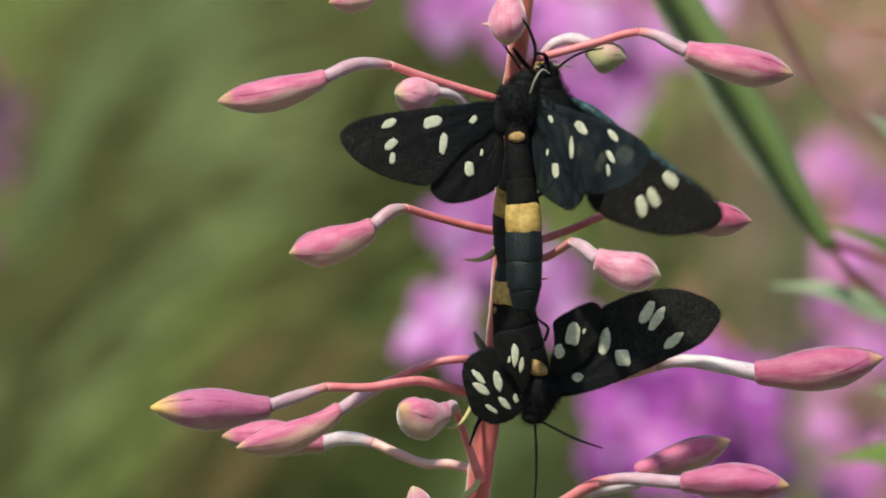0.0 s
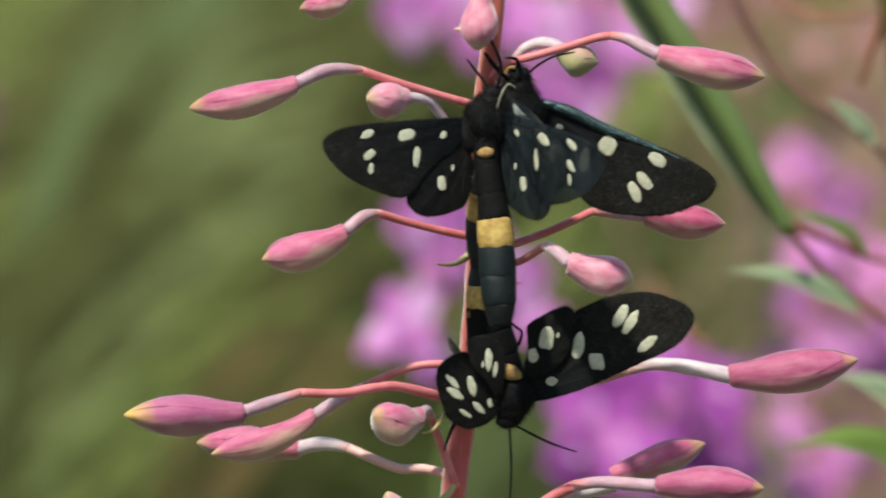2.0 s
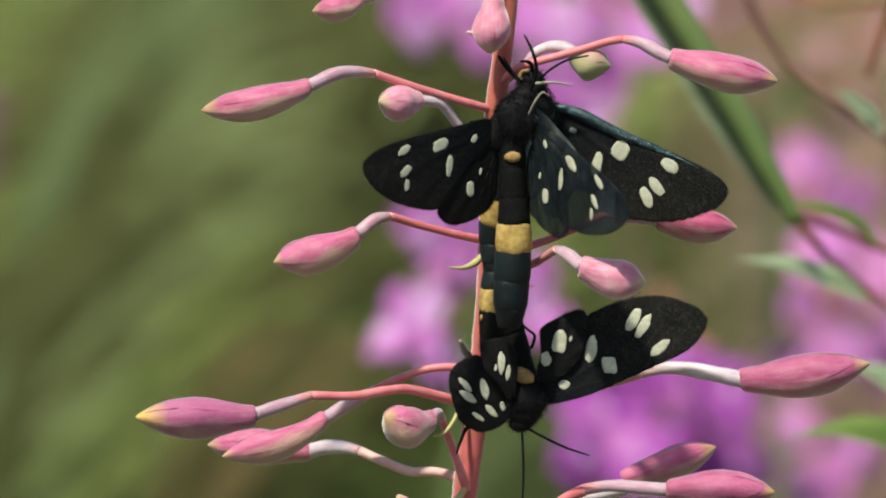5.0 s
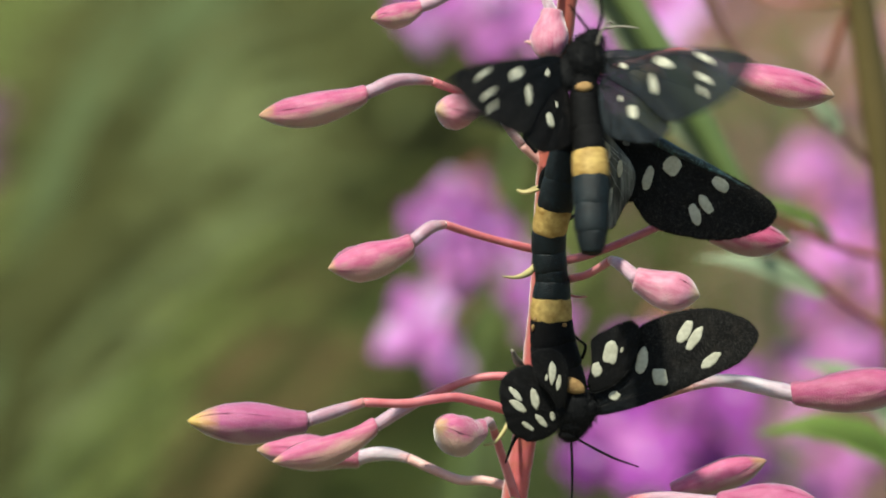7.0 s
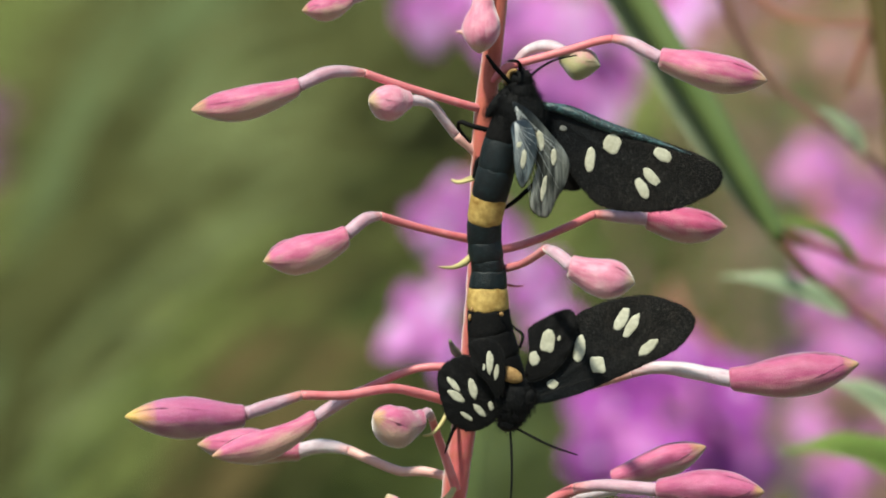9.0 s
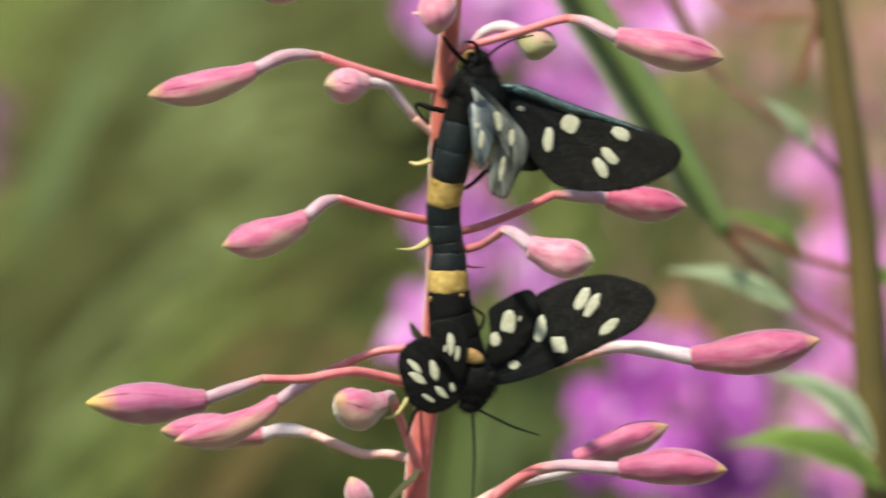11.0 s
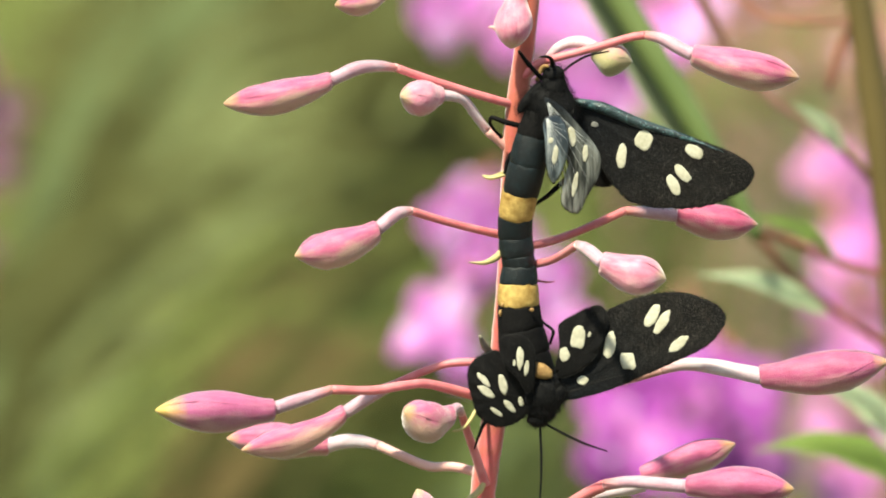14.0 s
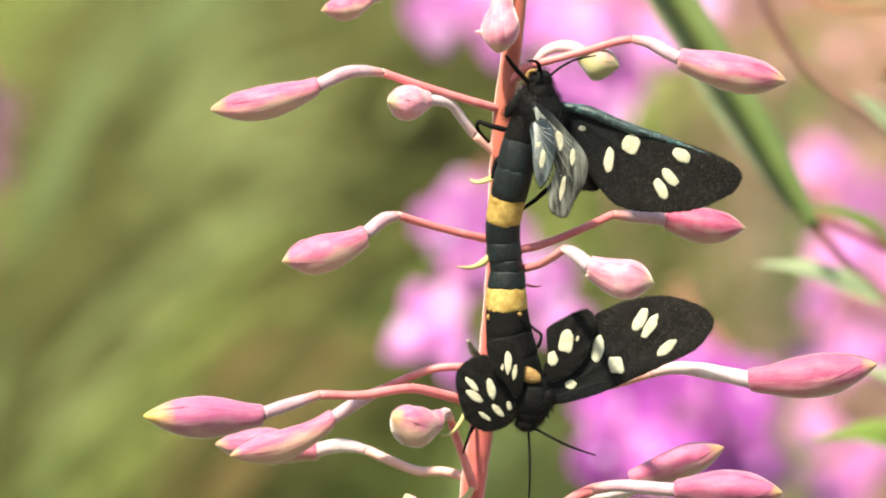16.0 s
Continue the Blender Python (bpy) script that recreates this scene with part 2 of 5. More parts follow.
# Brighter, sunlit copy of the meadow grass.
GRASS_LIT = material("lit_grass", (0.107, 0.143, 0.038), (0.205, 0.238, 0.074), rough=0.7, scale=9, spec=0.1)
GRASS_GREY = material("grey_green_grass", (0.098, 0.134, 0.056), (0.170, 0.212, 0.092), rough=0.7, scale=9, spec=0.12)
PALE_GRASS = material("pale_grass", (0.138, 0.168, 0.068), (0.240, 0.268, 0.116), rough=0.7, scale=9, spec=0.1)
STRAW = material("straw", (0.40, 0.235, 0.15), (0.62, 0.43, 0.32), rough=0.7, scale=14)
PINK_STRAW = material("pink_straw", (0.44, 0.23, 0.20), (0.66, 0.44, 0.40), rough=0.7, scale=14)
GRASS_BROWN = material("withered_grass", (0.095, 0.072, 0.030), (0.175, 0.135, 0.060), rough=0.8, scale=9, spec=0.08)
# Shaded copy of the meadow grass: dim gaps are set as leaf colour.
GRASS_SHADED = material("shaded_grass", (0.047, 0.051, 0.018), (0.092, 0.096, 0.033), rough=0.8, scale=9, spec=0.08)
SOIL = material("soil", (0.05, 0.04, 0.018), (0.13, 0.11, 0.045), rough=0.9, scale=7)

# ---- building helpers ----
CENTRE = Vector((0, 0, 1.15))
ORIGIN = {}


def at(p):
    """A place given in millimetres from the middle of the stalk."""
    return CENTRE + Vector(p) * 0.001


def thing(name, origin, label, category, group="", kind=""):
    ob = new(name)
    ob.empty_display_size = 0.01
    ob.location = origin
    ORIGIN[ob.name] = Vector(origin)
    return tagged(ob, label, category, group, kind)


def part(name, bm, mat, parent, label="", pivot=None, smooth=True):
    """Links a bmesh in rest coordinates as one mesh under a thing or a part."""
    home = ORIGIN[parent.name]
    pivot = Vector(pivot) if pivot is not None else home
    me = bpy.data.meshes.new(name)
    bmesh.ops.translate(bm, verts=bm.verts, vec=-pivot)
    bmesh.ops.recalc_face_normals(bm, faces=bm.faces)
    bm.to_mesh(me)
    bm.free()
    if smooth:
        me.polygons.foreach_set("use_smooth", [True] * len(me.polygons))
    me.materials.append(mat)
    ob = new(name, me)
    ob.parent = parent
    ob.location = pivot - home
    ORIGIN[ob.name] = pivot
    return tagged(ob, label) if label else ob


def spline(points, steps=6, closed=False):
    """A smooth line through the points."""
    p = [Vector(q) for q in points]
    n = len(p)
    out = []
    for i in range(n if closed else n - 1):
        if closed:
            a, b, c, d = p[i - 1], p[i], p[(i + 1) % n], p[(i + 2) % n]
        else:
            a, b, c, d = p[max(i - 1, 0)], p[i], p[i + 1], p[min(i + 2, n - 1)]
        span = max((c - b).length, 1e-9)
        before, after = max((b - a).length, 1e-9), max((d - c).length, 1e-9)
        u = (c - a) * (span / (before + span)) if (b - a).length else c - b
        v = (d - b) * (span / (span + after)) if (d - c).length else c - b
        for k in range(steps):
            t = k / steps
            out.append(b * (2 * t ** 3 - 3 * t * t + 1) + u * (t ** 3 - 2 * t * t + t) + c * (3 * t * t - 2 * t ** 3) + v * (t ** 3 - t * t))
    if not closed:
        out.append(p[-1])
    return out


def rings(bm, loops, cap=True):
    """Skins a row of vertex loops."""
    rows = [[bm.verts.new(v) for v in loop] for loop in loops]
    n = len(rows[0])
    for a, b in zip(rows, rows[1:]):
        for i in range(n):
            bm.faces.new((a[i], a[(i + 1) % n], b[(i + 1) % n], b[i]))
    if cap:
        bm.faces.new(rows[0][::-1])
        bm.faces.new(rows[-1])
    return rows


def tube(points, radii, sides=10, steps=6, rough=0.0, bm=None):
    """A tapering round tube through places in millimetres; radii in millimetres."""
    bm = bm or bmesh.new()
    line = spline([at(p) for p in points], steps)
    m = len(line)
    side = None
    loops = []
    for i, c in enumerate(line):
        d = (line[min(i + 1, m - 1)] - line[max(i - 1, 0)]).normalized()
        if side is None:
            side = d.orthogonal().normalized()
        side = (side - d * side.dot(d)).normalized()
        up = d.cross(side)
        s = i / (m - 1) * (len(radii) - 1)
        k = min(int(s), len(radii) - 2)
        r = (radii[k] * (1 - s + k) + radii[k + 1] * (s - k)) * 0.001
        if rough:
            r *= 1 + rough * noise.noise(c * 900)
        loops.append([c + (side * math.cos(a) + up * math.sin(a)) * r for a in (2 * math.pi * j / sides for j in range(sides))])
    rings(bm, loops)
    return bm


# ---- ground and meadow ----
def build_ground():
    bm = bmesh.new()
    n = 40
    size = 60.0
    grid = []
    for i in range(n + 1):
        row = []
        for j in range(n + 1):
            x, y = (i / n - 0.5) * 2, (j / n - 0.5) * 2
            x, y = size * x * abs(x), size * y * abs(y)
            row.append(bm.verts.new((x, y, 0.05 * noise.noise(Vector((x * 0.4, y * 0.4, 3))))))
        grid.append(row)
    for i in range(n):
        for j in range(n):
            bm.faces.new((grid[i][j], grid[i + 1][j], grid[i + 1][j + 1], grid[i][j + 1]))
    me = bpy.data.meshes.new("ground")
    bm.to_mesh(me)
    bm.free()
    me.materials.append(SOIL)
    tagged(new("ground", me), "brown-green meadow soil under tall grass", "ground", kind="structure")


def blade(verts, faces, base, lean, height, width, bend, segs=6):
    """One bent grass blade as a tapering folded strip."""
    side = Vector((math.cos(lean + 1.4), math.sin(lean + 1.4), 0))
    out = Vector((math.cos(lean), math.sin(lean), 0))
    start = len(verts)
    for k in range(segs + 1):
        t = k / segs
        c = base + Vector((0, 0, height * (t - 0.25 * bend * t * t))) + out * (bend * height * t * t)
        w = width * (1 - t) ** 0.6 * (0.6 + 0.4 * min(1, t * 4))
        verts.extend((c - side * w, c + out * w * 0.25, c + side * w))
    for k in range(segs):
        a = start + 3 * k
        faces.extend(((a, a + 1, a + 4, a + 3), (a + 1, a + 2, a + 5, a + 4)))


def strip_object(name, verts, faces, mat, label, category):
    me = bpy.data.meshes.new(name)
    me.from_pydata(verts, [], faces)
    me.materials.append(mat)
    return tagged(new(name, me), label, category, kind="stuff")


def build_grass():
    rnd = random.Random(4)
    for name, mat, count, near, lo, hi, label in (
            ("meadow_grass", GRASS, 5200, 1.1, -1.0, 1.0, "tall olive-green meadow grass, out of focus"),
            ("dry_grass", STRAW, 175, 1.25, 0.68, 1.15, "pale reddish dry grass stalks, out of focus"),
            ("pinkish_dry_grass", PINK_STRAW, 205, 1.15, 0.70, 1.2, "pinkish dry grass stalks, out of focus")):
        verts, faces = [], []
        for i in range(count):
            y = near + (10 if mat is GRASS else 3) * rnd.random() ** 1.5
            x = rnd.uniform(lo, hi) * (0.25 + 0.12 * (y + 0.7) if mat is GRASS else 0.062 * (y + 0.7))
            lean = rnd.uniform(-0.9, 0.9) + (math.pi if rnd.random() < 0.4 else 0)
            if mat is GRASS:
                blade(verts, faces, Vector((x, y, 0)), lean, rnd.uniform(0.45, 1.05) * (1.0 if y > 2 else 0.9), rnd.uniform(0.003, 0.007), rnd.uniform(0.1, 0.7))
            else:
                blade(verts, faces, Vector((x, y, 0)), lean, rnd.uniform(1.0, 1.45), rnd.uniform(0.0012, 0.0036), rnd.uniform(0.0, 0.1))
        strip_object(name, verts, faces, mat, label, "grass")
    verts, faces = [], []
    for i in range(9000):
        x, y = rnd.uniform(-4.5, 4.5), rnd.uniform(-3.5, 9.0)
        if abs(x) < 0.3 + 0.12 * max(0, y + 0.7) and y > -1.0:
            continue
        blade(verts, faces, Vector((x, y, -0.02)), rnd.uniform(0, 6.28), rnd.uniform(0.3, 0.9), rnd.uniform(0.004, 0.009), rnd.uniform(0.1, 0.7), 4)
    strip_object("open_meadow_grass", verts, faces, GRASS, "olive-green meadow grass all round", "grass")
    verts, faces = [], []
    for i in range(1600):
        x, y = rnd.uniform(-0.5, 0.5), rnd.uniform(-1.0, 1.2)
        blade(verts, faces, Vector((x, y, -0.02)), rnd.uniform(0, 6.28), rnd.uniform(0.12, 0.4), rnd.uniform(0.002, 0.005), rnd.uniform(0.1, 0.7), 4)
    strip_object("short_meadow_grass", verts, faces, GRASS, "short olive-green grass at the foot of the stalks", "grass")


def build_arching_grass():
    """Grass leaves in loose tufts that spring up from the left and arch over to the right, far behind the stalk."""
    rnd = random.Random(11)
    # The darkest tufts stand in for shade between the leaves.
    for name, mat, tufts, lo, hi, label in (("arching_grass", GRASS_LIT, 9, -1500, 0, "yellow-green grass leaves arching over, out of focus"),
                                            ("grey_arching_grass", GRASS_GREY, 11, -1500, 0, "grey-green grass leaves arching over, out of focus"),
                                            ("dark_arching_grass", GRASS_SHADED, 14, -1300, 0, "olive grass leaves coloured dark as shaded gaps, arching over, out of focus"),
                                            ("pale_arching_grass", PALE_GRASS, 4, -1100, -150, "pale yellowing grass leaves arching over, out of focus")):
        verts, faces = [], []
        for tuft in range(tufts):
            depth = rnd.uniform(1.45, 2.9)
            s = (0.693 + depth) * 0.0000772
            home = rnd.uniform(lo, hi)
            height = rnd.uniform(-1000, 120) if mat is GRASS_SHADED else rnd.uniform(-1200, -100) if mat is GRASS_LIT else rnd.uniform(-550, 420)
            if mat is PALE_GRASS:
                depth, height = rnd.uniform(1.4, 2.0), rnd.uniform(-450, 250)
            if mat is GRASS_SHADED and tuft % 3 == 0:
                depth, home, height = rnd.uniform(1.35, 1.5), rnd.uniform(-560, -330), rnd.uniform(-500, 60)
            elif mat is GRASS_SHADED and tuft % 3 == 1:
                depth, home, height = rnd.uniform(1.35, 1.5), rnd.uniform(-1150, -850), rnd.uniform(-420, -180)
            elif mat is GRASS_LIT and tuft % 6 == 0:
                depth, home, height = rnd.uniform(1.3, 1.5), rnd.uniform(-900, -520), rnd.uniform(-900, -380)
            s = (0.693 + depth) * 0.0000772
            for i in range(24 if mat is not PALE_GRASS else 12):
                y = depth + rnd.uniform(-0.3, 0.3)
                level = 1.15 - 0.1405 * y
                x0 = (home + rnd.uniform(-260, 260)) * s
                z0 = level + (height + rnd.uniform(-180, 180)) * s
                reach = rnd.uniform(280, 900) * s
                width = rnd.uniform(6, 19) * s
                rise = rnd.uniform(0.8, 1.5)
                path = [Vector((x0 - 0.75 * z0, y, 0)), Vector((x0 - 0.28 * z0, y, z0 * 0.55))]
                for k in range(9):
                    g = radians(22 + 104 * k / 8)
                    path.append(Vector((x0 + reach * (0.93 - math.cos(g)), y + 0.02 * k, z0 + reach * rise * (math.sin(g) - 0.37))))
                path = spline(path, 2)
                start = len(verts)
                n = len(path) - 1
                for k, c in enumerate(path):
                    d = (path[min(k + 1, n)] - path[max(k - 1, 0)]).normalized()
                    side = d.cross(Vector((0.1, 1, -0.4))).normalized()
                    w = width * min(1, 0.4 + 1.4 * k / n) * max(0.02, 1 - (k / n) ** 5)
                    verts.extend((c - side * w, c + Vector((0, w * 0.3, 0)), c + side * w))
                for k in range(n):
                    a = start + 3 * k
                    faces.extend(((a, a + 1, a + 4, a + 3), (a + 1, a + 2, a + 5, a + 4)))
        strip_object(name, verts, faces, mat, label, "grass")


def build_leaning_grass():
    """Bundles of broad grass leaves that rise from the meadow and bend over: material, depth, breadth of the bundle, line (all in millimetres)."""
    rnd = random.Random(29)
    sets = {}
    # The darkest bundles fill places that are only shaded gaps in the meadow.
    for mat, depth, broad, line in (
        (PALE_GRASS, 920, 15, [(-109.48, -197.45), (-86.71, -166.99), (-66.56, -139.21), (-56.53, -126.63), (-45.28, -115.95), (-32.82, -109.68), (-17.9, -110.31)]),
        (GRASS_GREY, 970, 11, [(-127.05, -203.96), (-108.86, -190.87), (-93.29, -178.45), (-79.05, -168.66), (-67.41, -160.2), (-56.45, -154.99)]),
        (GRASS_LIT, 870, 10, [(-109.75, -190.78), (-90.16, -169.85), (-73.11, -155.73), (-58.52, -144.1), (-46.39, -134.93), (-33.08, -127.61), (-18.59, -124.8)]),
        (GRASS_LIT, 970, 8, [(-129.41, -183.02), (-117.58, -159.55), (-108.45, -145.25), (-101.32, -138.11), (-94.89, -136.81), (-87.86, -140.7)]),
        (GRASS_GREY, 970, 6, [(-116.65, -196.1), (-103.45, -162.15), (-94.25, -137.46), (-87.67, -114.81), (-79.87, -98.68), (-68.92, -85.81), (-58.01, -76.81)]),
        (PALE_GRASS, 970, 11, [(-93.22, -169.97), (-74.99, -137.46), (-62.05, -118.04), (-51.73, -103.84), (-40.18, -94.81), (-23.54, -91.6)]),
        (GRASS_LIT, 1020, 11, [(-138.05, -140.51), (-123.25, -115.2), (-112.56, -100.59), (-103.26, -91.98), (-95.34, -89.33), (-86.15, -93.3)]),
        (GRASS_LIT, 920, 9, [(-100.8, -207.64), (-88.17, -194.9), (-77.47, -186.64), (-65.54, -179.03), (-53.01, -173.96), (-39.25, -173.32)]),
        (GRASS_GREY, 1020, 7, [(-130.87, -213.02), (-112.04, -188.76), (-101.26, -169.95), (-91.91, -159.23), (-82.62, -157.22)]),
        (GRASS_GREY, 1020, 12, [(-82.69, -167.27), (-71.84, -124.51), (-63.79, -100.59), (-54.51, -88.67), (-41.32, -80.73)]),
        (GRASS_SHADED, 800, 11, [(-87.15, -141.47), (-76.65, -127.44), (-66.19, -115.78), (-55.77, -107.64), (-44.22, -101.82), (-32.70, -99.50)]),
        (GRASS_SHADED, 840, 9, [(35.16, -156.29), (42.21, -137.06), (48.09, -125.08), (53.97, -117.91), (61.05, -113.13)]),
        (GRASS_SHADED, 860, 8, [(40.45, -166.92), (48.79, -144.98), (54.73, -131.62), (60.69, -124.35), (65.47, -120.72)]),
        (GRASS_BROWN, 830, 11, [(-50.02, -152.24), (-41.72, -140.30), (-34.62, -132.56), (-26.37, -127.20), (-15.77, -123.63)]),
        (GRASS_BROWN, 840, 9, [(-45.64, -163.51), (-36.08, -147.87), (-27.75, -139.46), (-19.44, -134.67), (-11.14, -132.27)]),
        (GRASS_SHADED, 700, 13, [(-117.12, -144.07), (-99.66, -126.56), (-84.45, -112.93), (-72.53, -103.68), (-62.81, -97.7), (-53.65, -94.99), (-45.6, -97.16)]),
        (GRASS_SHADED, 870, 10, [(-87.94, -195.71), (-70.8, -173.53), (-58.61, -160.64), (-46.45, -149.61), (-34.33, -142.26), (-17.4, -139.82)]),
        (GRASS_SHADED, 850, 6, [(-60.37, -179.79), (-43.5, -153.1), (-31.49, -133.77), (-23.12, -121.12), (-14.76, -112.7), (-5.24, -109.09)]),
        (GRASS_SHADED, 850, 11, [(-66.47, -199.28), (-53.21, -185.87), (-41.19, -176.75), (-29.2, -168.85), (-17.22, -164.24), (-5.26, -162.79)]),
        (GRASS_SHADED, 900, 8, [(-94.25, -161.21), (-81.7, -131.3), (-71.74, -112.69), (-64.29, -97.22), (-55.65, -87.34), (-44.59, -80.81)])):
        verts, faces = sets.setdefault(mat, ([], []))
        for i in range(18):
            y = depth + rnd.uniform(-120, 120)
            off, drop = rnd.uniform(-0.5, 0.5) * broad, rnd.uniform(-0.5, 0.5) * broad
            width = rnd.uniform(0.05, 0.1) * broad * 0.001
            foot = line[0]
            path = [at((foot[0] + off * 2 - 160, y, -1150))] + [at((x + off, y, z + drop)) for x, z in line[:len(line) - rnd.randrange(2)]]
            path = spline(path, 4)
            start, n = len(verts), len(path) - 1
            for k, c in enumerate(path):
                d = (path[min(k + 1, n)] - path[max(k - 1, 0)]).normalized()
                side = d.cross(Vector((0.1, 1, -0.4))).normalized()
                w = width * min(1, 0.15 + 1.9 * k / n) * max(0.03, 1 - (k / n) ** 5)
                verts.extend((c - side * w, c + Vector((0, w * 0.3, 0)), c + side * w))
            for k in range(n):
                a = start + 3 * k
                faces.extend(((a, a + 1, a + 4, a + 3), (a + 1, a + 2, a + 5, a + 4)))
    for mat, name, label in ((GRASS_GREY, "leaning_grey_grass", "grey-green grass leaves bending over, out of focus"), (GRASS_LIT, "leaning_grass", "yellow-green grass leaves bending over, out of focus"),
                             (GRASS_BROWN, "leaning_brown_grass", "brown withered grass leaves bending over, out of focus"),
                             (PALE_GRASS, "leaning_pale_grass", "pale yellowing grass leaves bending over, out of focus"), (GRASS_SHADED, "leaning_dark_grass", "dark olive-brown grass leaves bending over, out of focus")):
        strip_object(name, *sets[mat], mat, label, "grass")


# ---- flower stalk in front ----
def build_bud(plant, base, tip, half, mat, label, turn=0.0, fullness=0.45, belly=0.4):
    """A closed bud: a petal core wrapped by four pointed sepals. belly: how far its middle hangs under its axis."""
    a, b = at(base), at(tip)
    axis = (b - a).normalized()
    length = (b - a).length
    side = axis.cross(Vector((0, 1, 0)))
    side = side.normalized() if side.length > 0.2 else Vector((1, 0, 0))
    up = side.cross(axis)
    half *= 0.001

    rnd = random.Random(int(abs(a.x * 1e5)) + int(abs(a.z * 1e5)))
    sag = Vector((0, 0, -1)) - axis * -axis.z
    sag = sag * belly * 0.001
    twist = rnd.uniform(-0.25, 0.25)

    shape = ((0.0, 0.44), (0.015, 0.54), (0.05, 0.585), (0.13, 0.64), (0.3, 0.86), (0.43, 0.98), (0.53, 1.0), (0.66, 0.95), (0.78, 0.79), (0.87, 0.57), (0.93, 0.36), (0.965, 0.22), (0.985, 0.14), (1.0, 0.06))
    blunt = rnd.uniform(0.9, 1.12)

    def radius(t):
        w = 0.5 * t / fullness if t < fullness else 0.5 + 0.5 * (t - fullness) / (1 - fullness)
        for (t0, r0), (t1, r1) in zip(shape, shape[1:]):
            if w <= t1:
                r = r0 + (r1 - r0) * (w - t0) / (t1 - t0)
                return r ** blunt if w > 0.53 else r
        return 0.07

    def point(t, ang, grow):
        wob = 1 + 0.12 * noise.noise(a * 900 + Vector((t * 2.5, math.cos(ang), math.sin(ang)))) + 0.05 * noise.noise(a * 400 + Vector((t * 9, 3 * math.cos(ang), 3 * math.sin(ang))))
        r = half * radius(t) * grow * wob
        ang += twist * t
        return a + axis * (length * t) + sag * math.sin(math.pi * t ** 0.8) + (side * math.cos(ang) + up * math.sin(ang)) * r

    bm = bmesh.new()
    loops = [[point(t, 2 * math.pi * j / 16, 0.95) for j in range(16)] for t in (0.0, 0.015, 0.05, 0.12, 0.2, 0.3, 0.4, 0.5, 0.6, 0.7, 0.78, 0.85, 0.9, 0.94, 0.97, 1.0)]
    rings(bm, loops)
    core = part("bud", bm, mat, plant, label)
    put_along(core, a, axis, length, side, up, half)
    for k in range(4):
        mid = turn + k * math.pi / 2
        bm = bmesh.new()
        width = 0.84 if k % 2 else 0.93
        grid = []
        ending = 1.0 if k % 2 == 0 else rnd.uniform(0.84, 0.96)
        for f in (0.0, 0.015, 0.04, 0.09, 0.16, 0.24, 0.33, 0.42, 0.51, 0.6, 0.68, 0.76, 0.83, 0.89, 0.93, 0.97, 1.0):
            t = f * ending
            close = 1 - (0.75 if ending < 1 else 0.0) * f ** 9
            row = []
            for j in range(9):
                s = j / 4 - 1
                edge = 0.02 * (1 - abs(s)) if k % 2 else 0.012 + 0.028 * (1 - abs(s) ** 3)
                ridge = 0.012 * math.exp(-(s * 4) ** 2)
                row.append(point(t, mid + s * width * (1 - 0.25 * t * t) * close, 0.985 + edge + ridge))
            grid.append([bm.verts.new(v) for v in row])
        for r0, r1 in zip(grid, grid[1:]):
            for j in range(8):
                bm.faces.new((r0[j], r0[j + 1], r1[j + 1], r1[j]))
        ob = part("sepal", bm, mat, core)
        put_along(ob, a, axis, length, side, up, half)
    return core


def put_along(ob, a, axis, length, side, up, half=0.001):
    """Stores how far each vertex lies from the base to the tip, and where round the axis."""
    me = ob.data
    home = ORIGIN[ob.name]
    places = [v.co + home - a for v in me.vertices]
    layer = me.attributes.new("along", "FLOAT", "POINT")
    layer.data.foreach_set("value", [max(0.0, min(1.0, q.dot(axis) / length)) for q in places])
    layer = me.attributes.new("around", "FLOAT", "POINT")
    layer.data.foreach_set("value", [abs(math.atan2(q.dot(up), q.dot(side))) for q in places])
    # Downward side, where the green skin and underside shade are coloured in.
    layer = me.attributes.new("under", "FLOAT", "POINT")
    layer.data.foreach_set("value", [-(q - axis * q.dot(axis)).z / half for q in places])


